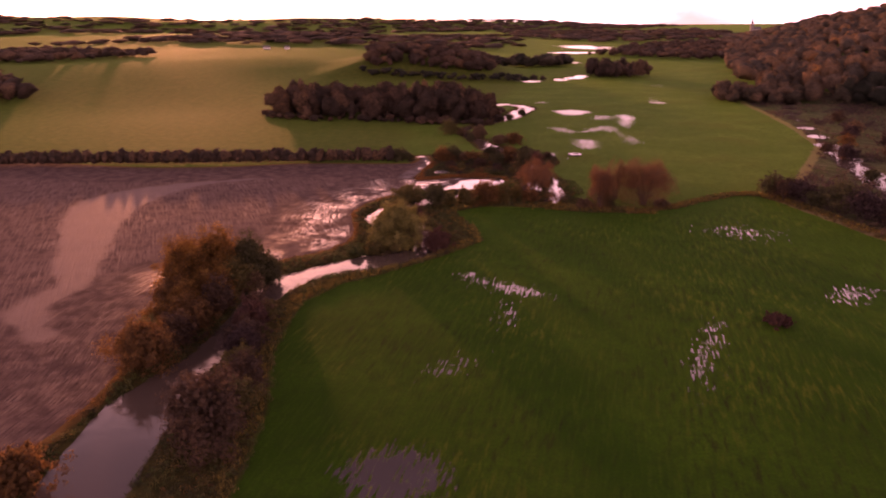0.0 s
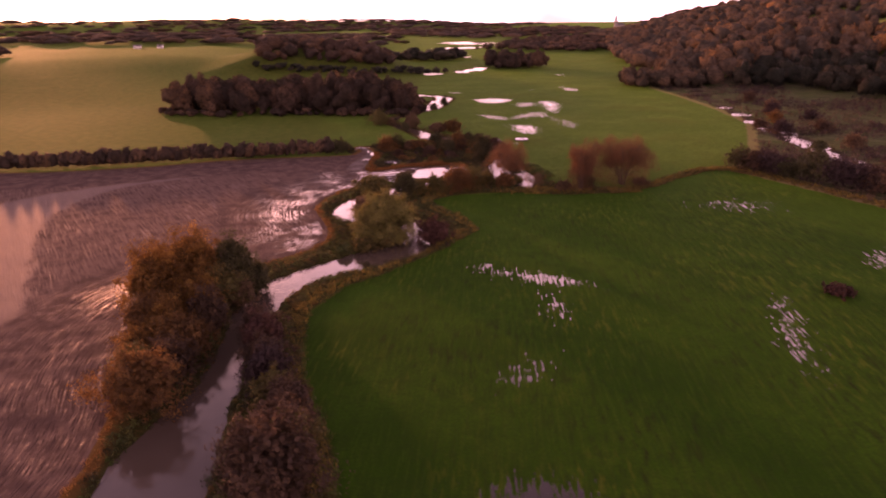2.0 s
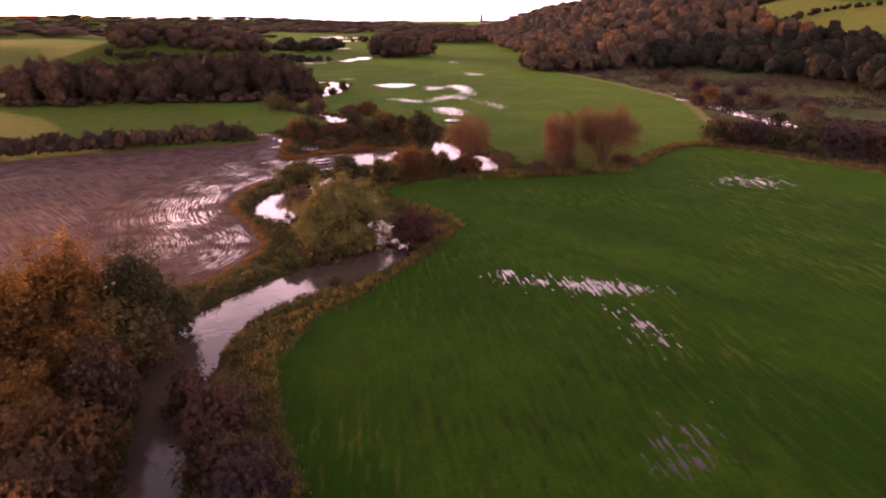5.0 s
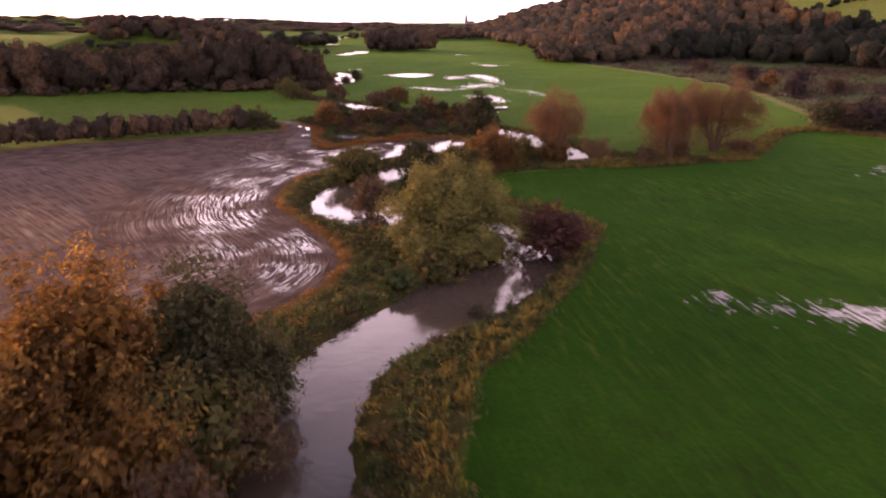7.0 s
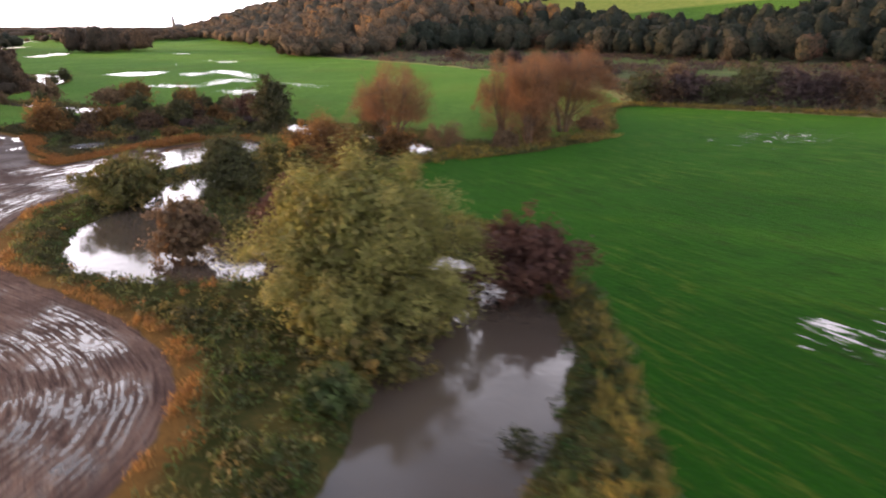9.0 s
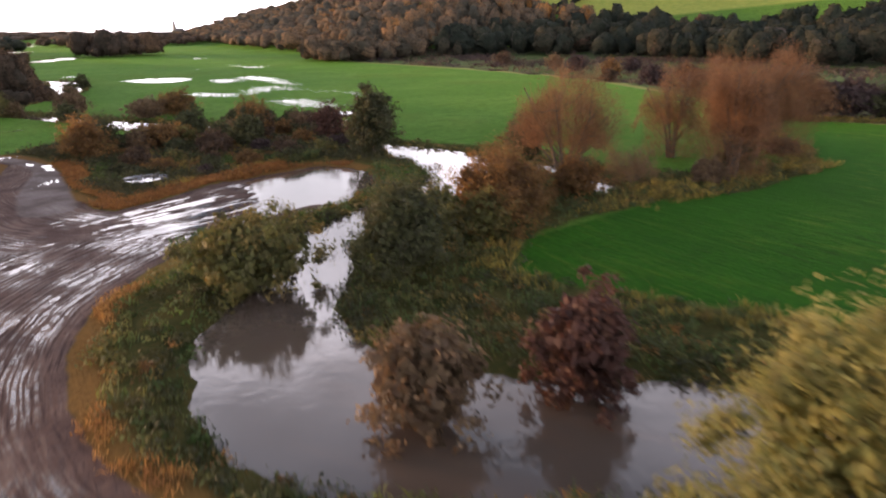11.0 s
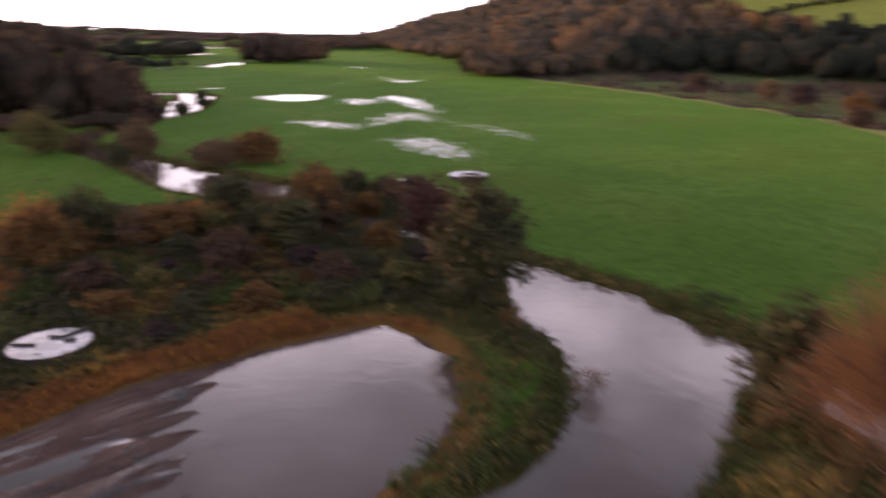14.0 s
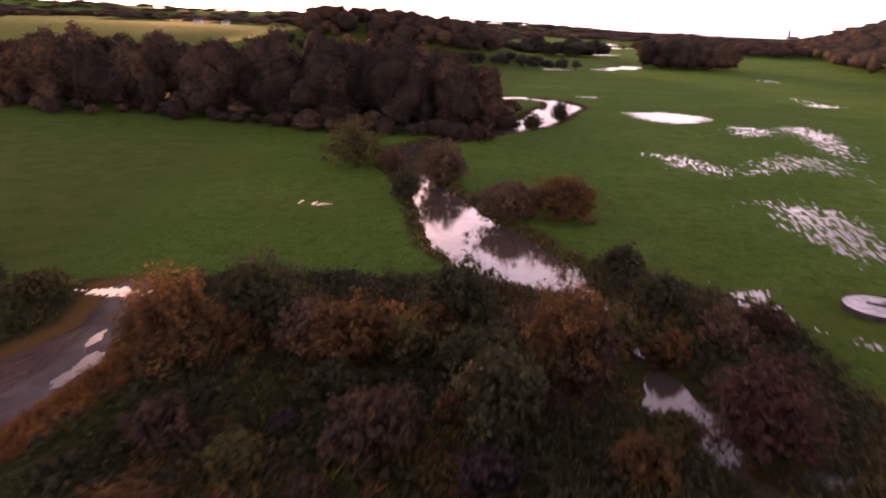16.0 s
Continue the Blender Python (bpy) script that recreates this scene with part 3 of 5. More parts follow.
PLOUGH = [(-68, -80), (-63, 40), (-60.5, 85), (-57.8, 100), (-58.3, 116), (-60.8, 129), (-58, 152), (-42, 172), (-32, 180), (-27.5, 188), (-27, 199), (-30, 215), (-28, 227), (-23, 236), (-16, 242),
          (-9, 246), (-3, 246.5), (6, 249), (14, 251.5), (19, 255), (22, 262), (20.5, 269.5), (10, 269.5), (0, 267.5), (-11, 264), (-12, 272), (-12, 283), (-8, 290), (-7.5, 299), (-9, 313), (-13, 314), (-14, 297), (-60, 298), (-120, 291), (-320, 296), (-420, -80)]
PLOUGH = [tuple(p) for p in catmull(PLOUGH, 6.0)]
MARSH = [(-15, 270), (-9, 265.5), (0, 269), (10, 271), (21, 271), (27, 257), (33, 268), (35, 276), (42, 284), (47, 296), (47, 316), (36, 321), (22, 318), (0, 318), (-16, 316)]
REED = [(110, 238), (121, 190), (135, 120), (170, -60), (420, -60), (420, 400), (320, 520), (240, 560), (208, 505), (200, 445), (189, 385), (176, 332), (159, 304), (130, 256)]
PASTURE = [(-700, 300), (-14, 301), (-20, 400), (20, 405), (30, 470), (70, 640), (60, 1200), (-600, 2200), (-1500, 1600)]
HILL = [(2100, 4700), (1250, 2900), (560, 1550), (360, 1000), (285, 760), (212, 545), (240, 505), (290, 470), (296, 380), (262, 300), (255, 150), (300, -300), (4700, -300), (4700, 4700)]
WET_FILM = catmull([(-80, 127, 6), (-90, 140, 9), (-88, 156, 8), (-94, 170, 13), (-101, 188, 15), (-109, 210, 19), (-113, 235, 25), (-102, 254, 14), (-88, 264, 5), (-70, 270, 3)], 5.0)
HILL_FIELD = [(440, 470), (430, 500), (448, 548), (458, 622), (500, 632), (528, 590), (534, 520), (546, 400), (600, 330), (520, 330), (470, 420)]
SPUR_DIP = [(300, 690, 0), (420, 700, 0), (540, 690, 0)]
RISE = [(-1600, 420), (-420, 380), (-130, 470), (-60, 560), (90, 610), (120, 1000), (60, 1800), (-400, 2600), (-2000, 2600)]
KNOLL = [(-110, 690), (50, 690), (75, 830), (-100, 860)]
RIDGE = [(-4700, 900), (-1500, 1500), (-900, 2300), (100, 3000), (900, 3400), (1300, 4700), (-4700, 4700)]
# x, y, half length, half width, turn, depth, stripes
POOLS = [(150, 506, 9, 5, 0, 0.62, 0.7), (157, 972, 34, 14, 0, 1.0, 0.2), (275, 1440, 60, 120, 10, 0.8, 0.6), (215, 1220, 60, 24, 0, 0.9, 0.4),
         (16, 150.5, 9, 4, -35, 0.62, 1.0), (8, 156, 7, 3.5, -20, 0.42, 1.0), (13, 136, 9, 3, 80, 0.40, 1.0), (1, 114, 7, 4, 40, 0.42, 1.0), (-7, 82, 9, 7, 0, 0.85, 0.9), (90, 146, 9, 5, 40, 0.5, 1.0), (47, 116, 17, 3.5, 65, 0.46, 1.0),
         (84, 194, 14, 8, -20, 0.36, 1.0), (54, 129, 6, 3, 65, 0.42, 1.0), (5, 160.5, 3, 2, 0, 0.5, 1.0),
         (-6, 258.5, 12, 8, 15, 0.5, -1.3), (-11, 286, 4, 1.4, 45, 0.58, 0.7), (-7.6, 298, 3.4, 0.9, 80, 0.9, 0.3), (-9.0, 304, 4, 0.5, 100, 0.7, 0.3), (-11.5, 312.5, 4.5, 1.5, 0, 0.85, 0.6), (-10, 252.5, 7, 4, 15, 0.6, -0.8), (0, 347, 4, 1.6, 0, 0.52, 0.8),
         (21, 281.5, 1.6, 1.2, 60, 0.7, 0.4), (39.5, 287.5, 2.2, 1.1, 0, 0.8, 0.3)]
# outline, depth, stripes of the water lying on the grass meadow
SHEETS = [([(67, 473), (69, 452), (76, 444), (86, 446), (97, 461), (92, 470), (84, 477)], 1.0, 0.35), ([(92, 446), (87, 426), (94, 424), (104, 439), (100, 445)], 0.36, 0.8), ([(104, 446), (114, 452), (116, 434), (107, 408), (100, 394), (98, 404), (103, 428)], 0.46, 0.8),
          ([(58, 397), (65, 396), (70, 381), (66, 375), (59, 383)], 0.34, 0.9), ([(70, 378), (78, 390), (88, 401), (95, 398), (90, 377), (84, 384), (76, 380)], 0.2, 1.0), ([(63, 356), (73, 357), (75, 347), (72, 333), (64, 327), (61, 337), (63, 346)], 0.42, 0.85),
          ([(91, 372), (95, 361), (94, 347), (91, 338), (89.5, 348), (91, 361)], 0.16, 0.9), ([(79, 342), (82, 342), (82, 340), (79, 340)], 0.4, 0.3), ([(42, 314), (46, 320), (51, 319), (49.5, 315), (50, 309), (45, 311)], 0.5, 0.6), ([(35, 312), (40, 313.3), (43, 314), (42, 311.5), (36, 310)], 0.4, 0.4), ([(49, 309), (54, 308), (56, 304), (52, 304.5)], 0.3, 0.6),
          ([(156, 548), (152, 524), (160, 502), (145, 502), (147, 525)], 0.35, 0.7), ([(120, 520), (126, 521), (124, 512), (119, 512)], 0.25, 0.7), ([(62, 520), (74, 522), (73, 514), (63, 513)], 0.5, 0.4), ([(176, 640), (190, 648), (196, 636), (182, 628)], 0.2, 0.9)]


def zones(x, y):
    """The distance fields of the plan at points."""
    z = {}
    water = np.minimum(to_line(x, y, RIVER), to_line(x, y, RIVER_UP))
    water = np.minimum(water, np.minimum(to_line(x, y, CANAL), to_line(x, y, RIVER_FAR)))
    water = np.minimum(water, np.minimum(to_area(x, y, FLOOD_POOL) - 0.8, to_area(x, y, INLET) - 0.4))
    z["d_bank"] = water
    z["d_water"] = water
    z["d_plough"] = to_area(x, y, PLOUGH)
    z["d_wheat"] = to_area(x, y, FIELD_A)
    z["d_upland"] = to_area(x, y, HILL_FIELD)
    z["d_track"] = to_line(x, y, TRACK)
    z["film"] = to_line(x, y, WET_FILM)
    z["d_rough"] = np.minimum(np.minimum(to_area(x, y, MARSH), to_area(x, y, RIVERSIDE)), to_line(x, y, FIELD_BANK))
    z["d_reed"] = to_area(x, y, REED)
    z["d_pasture"] = to_area(x, y, PASTURE)
    pud, stripes = np.zeros(x.shape), np.full(x.shape, 0.3)
    for px, py, a, b, turn, deep, st in POOLS:
        c, s = math.cos(radians(turn)), math.sin(radians(turn))
        u, v = ((x - px) * c + (y - py) * s) / a, ((y - py) * c - (x - px) * s) / b
        r = np.sqrt(u * u + v * v)
        w = deep * (1 - (smooth(r, 0.1, 1.55) if abs(st) > 0.55 else smooth(r, 0.55, 1.45)))
        stripes = np.where(w > pud, st, stripes)
        pud = np.maximum(pud, w)
    for outline, deep, st in SHEETS:
        px, py = np.mean(outline, 0)
        steep = max(0.06, 0.95 / float(np.ptp(np.asarray(outline), axis=0).mean()))
        near = np.hypot(x - px, y - py) < 70
        w = np.zeros(x.shape)
        w[near] = np.clip(0.31 - steep * to_area(x[near], y[near], outline), 0, 0.34 + deep * 0.45)
        stripes = np.where(w > pud, st, stripes)
        pud = np.maximum(pud, w)
    z["puddle"], z["stripes"] = pud, stripes
    return z


def land(x, y, z):
    """Height of the ground, with the channels cut and the hills raised."""
    flat = 0.10 * (relief(x, y, 9.0) - 0.4) + 0.05 * (relief(x, y, 2.6) - 0.5)
    edge = z["d_bank"] + 1.1 * (relief(x, y, 3.0) - 0.5) + 0.5 * (relief(x, y, 1.3) - 0.5)
    # drill ridges run out into the flooded corner of the plough land
    ridge = relief(x * 0.09 + 40, y - 0.13 * x, 0.72) - 0.36 + 0.5 * (relief(x * 0.2, y - 0.13 * x, 2.3) - 0.5)
    edge = edge + 7.5 * ridge * smooth(14 - x, 2, 12) * smooth(x, -30, -14) * smooth(y, 246, 249) * (z["d_plough"] < -0.6)
    h = flat + np.where(edge < 2.5, -0.36 * (1 - smooth(edge, 0, 2.0)) - 1.1 * (1 - smooth(edge, -3.0, 0.0)), 0.0)
    # banks stand a little proud of the water
    h += 0.25 * np.exp(-((edge - 3.0) / 1.5) ** 2) * (z["d_plough"] > 0)
    h = np.where(z["puddle"] > 0.3, np.minimum(h, h * 0.3 + 0.0), h)
    far = smooth(y, 1500, 3400)
    dh = -to_area(x, y, HILL)
    h += (60 - 30 * far) * smooth(dh, -5, 390 - 100 * smooth(y, 650, 1150)) * (0.85 + 0.3 * relief(x, y, 240.0)) + 5 * smooth(dh, 280, 700) * (1 - far)
    h -= 9 * np.exp(-(to_line(x, y, SPUR_DIP) / 45) ** 2) * smooth(dh, 10, 90)
    dl = -to_area(x, y, RISE)
    h += 16 * smooth(dl, 0, 330) * (0.8 + 0.4 * relief(x + 900, y, 200.0))
    dr = -to_area(x, y, RIDGE)
    h += (46 + 22 * smooth(-x, -300, 900)) * smooth(dr, 0, 900) * (0.7 + 0.5 * relief(x, y + 333, 600.0))
    h += 15 * smooth(-to_area(x, y, KNOLL), -30, 60)
    return h


def height_at(x, y):
    x, y = np.atleast_1d(np.asarray(x, float)), np.atleast_1d(np.asarray(y, float))
    return land(x, y, zones(x, y))


def spaced(lo, hi, step, low_end, high_end, grow):
    """Even spacing between lo and hi, widening outwards to the ends."""
    mid = list(np.arange(lo, hi, step))
    out, s = [], step
    v = mid[-1]
    while v < high_end:
        s = min(s * grow, 120)
        v += s
        out.append(v)
    down, s, v = [], step, mid[0]
    while v > low_end:
        s = min(s * grow, 120)
        v -= s
        down.append(v)
    return np.array(down[::-1] + mid + out)


gx, gy = spaced(-66, 62, 1.08, -4600, 4600, 1.06), spaced(74, 335, 1.08, -900, 4750, 1.045)
gy = np.sort(np.concatenate([gy, np.arange(246.3, 270.0, 0.53)]))
mx, my = np.meshgrid(gx, gy)
mx, my = mx.ravel(), my.ravel()
field = zones(mx, my)
field["along"] = edge_run(mx, my, PLOUGH)
nx = len(gx)
gi = (np.arange(len(gy) - 1)[:, None] * nx + np.arange(nx - 1)[None, :]).ravel()
ground = mesh_object("ground", np.stack([mx, my, land(mx, my, field)], 1), np.stack([gi, gi + 1, gi + nx + 1, gi + nx], 1), GROUND,
                     {k: field[k] for k in ("d_water", "d_plough", "d_rough", "d_reed", "d_pasture", "puddle", "stripes", "film", "d_wheat", "along", "d_upland", "d_track")}, smooth=True)
tagged(ground, "flooded green meadows and bare brown plough land in a wide valley", "ground", kind="structure")

wx, wy = np.meshgrid(np.linspace(-80, 300, 20), np.linspace(-80, 1060, 58))
wi = (np.arange(57)[:, None] * 20 + np.arange(19)[None, :]).ravel()
water = mesh_object("water", np.stack([wx.ravel(), wy.ravel(), np.full(wx.size, -0.36)], 1), np.stack([wi, wi + 1, wi + 21, wi + 20], 1), WATER, smooth=True)
tagged(water, "brown river in flood, mirroring the pale evening sky", "river", kind="structure")


# ---------------------------------------------------------------- trees and bushes
def crown_points(n, rx, rz, clumps, low=-0.9, point=0.25, ragged=True):
    """Centres and outward directions for leaf sprays, gathered in uneven clumps about a rounded crown, narrower at the top."""
    d = unit(rng.normal(0, 1, (clumps, 3)))
    d = d[d[:, 2] > low]
    reach = 0.42 + 0.76 * rng.random(len(d)) ** 0.8 if ragged else 0.5 + 0.62 * rng.random(len(d)) ** 0.9
    c = d * reach[:, None] * np.array([rx, rx, rz]) * 0.87
    c[:, :2] *= (1.0 + point * 0.4 - point * (d[:, 2:] + 0.5))
    size = (0.12 + 0.24 * rng.random(len(d)) ** 1.5) * min(rx, rz)
    pick = rng.integers(0, len(c), n)
    o = unit(rng.normal(0, 1, (n, 3)))
    p = c[pick] + o * (size[pick] * (0.35 + 0.85 * rng.random(n) ** 1.5))[:, None]
    swing = rng.uniform(0, 6.28)
    stretch = 1 + 0.16 * np.cos(2 * (np.arctan2(p[:, 1], p[:, 0]) - swing)) + 0.09 * np.sin(3 * np.arctan2(p[:, 1], p[:, 0]) + 2 * swing)
    if ragged:
        p[:, :2] *= stretch[:, None]
    return p, unit(o + 0.7 * unit(c[pick]) + np.array([0, 0, 0.35])), np.clip(rng.random(len(c))[pick] * 0.7 + 0.3 * rng.random(n), 0, 1)


def grow(name, x, y, tall, wide, leaf, label, category="tree", style="round", leaves=5000, size=0.26, group="", point=0.25, skirt=0.18, full=0.0):
    """A tree or bush: tapered trunk, limbs and a crown of many leaf sprays or thin upright twigs."""
    leaves, size = int(leaves * (0.3 if x > 100 else 0.46)), size * 1.06
    base = float(height_at(x, y)[0])
    root = thing(name, (x, y, max(base, -0.5) - 0.05), label, category, group)
    bush = style == "bush"
    foot = tall * (0.0 if bush else 0.05 if style == "round" else 0.04)
    if style == "fountain":
        point = -0.3
    rx, rz = wide / 2, (tall - foot) * 0.56
    mid = np.array([0, 0, tall - rz])
    def domed(v):
        """Rounds the top of a fan of twigs and draws its foot in."""
        r = np.hypot(v[:, 0], v[:, 1]) / (rx * 1.12)
        bow = 0.5 + 0.5 * np.sqrt(np.clip(1 - r * r, 0, 1))
        wave = 1 + 0.07 * np.sin(v[:, 0] * 9 / rx + x) * np.cos(v[:, 1] * 8 / rx + y)
        return np.column_stack([v[:, :2], v[:, 2] * bow * wave])

    stems = 6 if style == "fountain" else 3 if bush else 1
    wands = []
    for s in range(stems):
        lean = rng.normal(0, 0.10 * tall if stems > 1 else 0.035 * tall, 2)
        start = np.array([*(rng.normal(0, 0.05 * wide, 2) if stems > 1 else (0, 0)), -0.15])
        top = np.array([*lean, tall * 0.55])
        if style == "fountain":
            way = 6.2832 * (s + rng.uniform(-0.3, 0.3)) / stems
            out = rx * rng.uniform(0.35, 0.85)
            start = np.array([math.cos(way), math.sin(way), 0]) * wide * 0.035 + np.array([0, 0, -0.15])
            top = np.array([math.cos(way) * out, math.sin(way) * out, tall * rng.uniform(0.7, 0.86)])
        t = np.linspace(0, 1, 6)[:, None]
        pts = start + (top - start) * t + np.array([1, 0.6, 0]) * (np.sin(t * 3.0) * 0.025 * tall)
        if style == "fountain":
            pts[:, :2] = start[:2] + (top - start)[:2] * t ** 1.4 + np.sin(t * 7 + s) * 0.012 * tall
        if style == "fountain":
            pts = domed(pts)
        r0 = tall * (0.012 if bush else 0.013 if style == "fountain" else 0.022)
        v, f = tube(pts, r0 * np.array([1.5, 1.0, 0.86, 0.7, 0.52, 0.34]))
        bole = put_under(mesh_object("trunk", v, f, BARK, smooth=True), root)
        wands.append(pts[4:])
        for _ in range(2 if bush else 8 if style == "fountain" else 6):
            k = rng.uniform(0.25, 0.95)
            a = start + (top - start) * k
            way = unit(np.array([*rng.normal(0, 1, 2), rng.uniform(0.5, 1.6)]))
            b = a + way * np.array([rx, rx, rz]) * rng.uniform(0.6, 0.85)
            if style == "fountain":
                a = pts[rng.integers(1, 5)]
                away = unit(np.array([top[0], top[1], 0.0])) * 0.8 + np.array([*rng.normal(0, 0.7, 2), rng.uniform(0.5, 1.5)])
                b = a + unit(away) * np.array([rx, rx, rz]) * rng.uniform(0.4, 0.7)
                b[:2] *= min(1.0, rx * 0.95 / max(1e-6, math.hypot(b[0], b[1])))
            t2 = np.linspace(0, 1, 5)[:, None]
            q = a + (b - a) * t2 + np.array([0, 0, 1]) * (t2 * t2 * 0.06 * tall)
            q[:, 2] = np.minimum(q[:, 2], tall * 0.9)
            if style == "fountain":
                q = domed(q)
            v, f = tube(q, r0 * np.array([0.55, 0.42, 0.30, 0.20, 0.06]), 6)
            put_under(mesh_object("limb", v, f, BARK, smooth=True), bole)
            wands.append(np.vstack([q[2:], q[3:] + (q[3:] - q[2:-1]) * 0.5]))
    verts, faces, tints = [], [], []
    if style == "fountain":
        # fine upright twigs round every limb, and a skirt of young shoots
        n = int(leaves * 1.35)
        at = np.vstack(wands)
        stem = at[rng.integers(0, len(at), n)] + rng.normal(0, 1, (n, 3)) * np.array([0.06 * wide, 0.06 * wide, 0.06 * tall])
        stem[:, 2] = np.where(stem[:, 2] < 0.34 * tall, tall * rng.uniform(0.34, 0.72, n), stem[:, 2])
        low = rng.random(n) < skirt
        ang, far = rng.uniform(0, 6.28, n), rx * np.sqrt(rng.random(n)) * 0.85
        stem[low] = np.stack([np.cos(ang) * far, np.sin(ang) * far, rng.uniform(0, 0.42, n) * tall], 1)[low]
        hub = unit(stem * np.array([1, 1, 0.0]))
        run = unit(hub * 0.45 + np.array([0, 0, 0.95]) + rng.normal(0, 0.36, (n, 3))) * (rng.uniform(0.03, 0.10, n) * tall)[:, None]
        tip = stem + run
        tip[:, 2] = np.clip(tip[:, 2], 0.3, tall * (0.88 + 0.14 * rng.random(n)))
        run[:, 2] = np.minimum(run[:, 2], tip[:, 2])
        side = unit(np.cross(run, rng.normal(0, 1, (n, 3)))) * rng.uniform(0.008, 0.021, n)[:, None]
        v = np.stack([tip - run - side, tip - run + side, tip + side * 0.3, tip - side * 0.3], 1).reshape(-1, 3)
        v = domed(v)
        verts.append(v)
        faces.append(np.arange(4 * n).reshape(-1, 4))
        tints.append(np.repeat(rng.random(n), 4))
        leaves = int(leaves * 0.5)
        pick = rng.integers(0, n, leaves)
        p, o, tn = tip[pick] - run[pick] * rng.random((leaves, 1)) - mid, unit(hub[pick] + rng.normal(0, 0.6, (leaves, 3))), rng.random(leaves)
        v, f = leaf_quads(domed(p + mid), o, size * rng.uniform(0.4, 0.8, leaves), 0.3, 1.5)
    else:
        p, o, tn = crown_points(leaves, rx, rz, 110 if not bush else 80, -0.95, point, bush)
        p[:, 2] = np.where(p[:, 2] + mid[2] < 0.2, rng.uniform(0.1, 0.3 * tall, leaves) - mid[2], p[:, 2])
        v, f = leaf_quads(p + mid, o, size * rng.uniform(0.6, 1.25, leaves), 0.42)
    if full:
        v[:, :2] *= 1 + full * np.clip((mid[2] - v[:, 2:]) / mid[2], 0, 1)
    v[:, 2] = np.maximum(v[:, 2], 0.05)
    faces.append(f + sum(len(a) for a in verts))
    verts.append(v)
    tints.append(np.repeat(tn, 4))
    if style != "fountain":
        # inner sprays close the crown; tint 0 puts the shade inside it into their colour
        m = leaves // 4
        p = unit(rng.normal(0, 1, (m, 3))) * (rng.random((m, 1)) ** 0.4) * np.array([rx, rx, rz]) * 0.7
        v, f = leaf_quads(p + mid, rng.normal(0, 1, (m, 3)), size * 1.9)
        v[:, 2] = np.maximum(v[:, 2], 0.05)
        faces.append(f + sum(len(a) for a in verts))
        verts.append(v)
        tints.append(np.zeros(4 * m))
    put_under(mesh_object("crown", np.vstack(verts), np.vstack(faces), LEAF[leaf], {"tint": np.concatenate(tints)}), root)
    return root


# name, x, y, height, width, foliage, style, sprays, label
grow("willow_tree", -13.2, 186.8, 11.9, 17.6, "gold", "big yellow-green willow in autumn leaf on the river bank", leaves=78000, size=0.145, point=0.24, full=0.3)
grow("willow_tree", -57.5, 147, 14.8, 14, "amber", "tall amber willow leaning over the plough land", leaves=22000, size=0.22, point=0.1)
grow("willow_tree", -52, 151.5, 16, 13, "amber", "tall amber willow beside the river", leaves=22000, size=0.22, point=0.15)
grow("ivy_tree", -45.3, 154.0, 13.6, 11, "dark", "ivy-clad dark tree beside the river", leaves=17000, size=0.2)
grow("bush", -41.5, 157.5, 7.5, 7, "dark", "dark ivy-hung bush leaning over the river", "bush", "bush", 7000, 0.2)
grow("bush", -43.5, 149.5, 6.5, 6.5, "grey", "pale twiggy bush overhanging the river", "bush", "bush", 4500, 0.18)
grow("bush", -54, 135, 8.5, 9.5, "amber", "amber bush in the riverside thicket", "bush", "bush", 8000, 0.22)
grow("bush", -51, 122, 7, 9, "wood", "dark brown bush in the riverside thicket", "bush", "bush", 6500, 0.22)
grow("bush", -57.5, 129, 6, 7, "amber", "low amber bush on the plough margin", "bush", "bush", 5500, 0.22)
grow("bush", -33.5, 106, 7, 9, "wood", "dark brown bush on the meadow bank", "bush", "bush", 6500, 0.22)
grow("bush", -37, 116, 7.5, 8, "mauve", "dark mauve thorn bush on the meadow bank", "bush", "bush", 6500, 0.22)
grow("bush", -37.5, 122.5, 6, 7.5, "wood", "dark brown bush on the meadow bank", "bush", "bush", 5500, 0.22)
grow("bush", -37, 134, 4.5, 6.5, "olive", "olive bush on the meadow bank", "bush", "bush", 4500, 0.2)
grow("willow_tree", -50, 143, 10, 11, "amber", "low amber willow among riverside bushes", leaves=10000, size=0.23)
grow("bush", -35, 90, 12.5, 15, "wood", "broad dark brown bush on the grassy river bank", "bush", "bush", 16000, 0.23)
grow("bush", -53.5, 113, 10.3, 13, "russet", "rounded russet bush on the plough side bank", "bush", "bush", 14000, 0.22)
grow("bush", -50.5, 129, 7.5, 11, "russet", "low russet bush beside the river", "bush", "bush", 6500, 0.27)
grow("bush", -58, 138, 8.5, 10, "russet", "low russet bush beside the river", "bush", "bush", 6500, 0.25)
grow("bush", -48, 138, 8, 9, "wood", "dark brown bush beneath riverside willows", "bush", "bush", 6500, 0.25)
grow("bush", -47, 148, 9, 10, "olive", "olive bush beneath riverside willows", "bush", "bush", 7000, 0.25)
grow("bush", -40, 137, 5, 6, "wood", "dark brown bush on the meadow bank", "bush", "bush", 4000, 0.25)
grow("bush", -33, 99, 6, 8, "olive", "olive bush on the meadow bank", "bush", "bush", 5000, 0.25)
grow("bush", -38, 128, 8.0, 8, "red", "dark reddish bush on the meadow bank", "bush", "bush", 5000, 0.26)
grow("bush", -57, 79, 6.2, 12, "russet", "low russet bush at the foot of the plough land", "bush", "bush", 6000, 0.27)
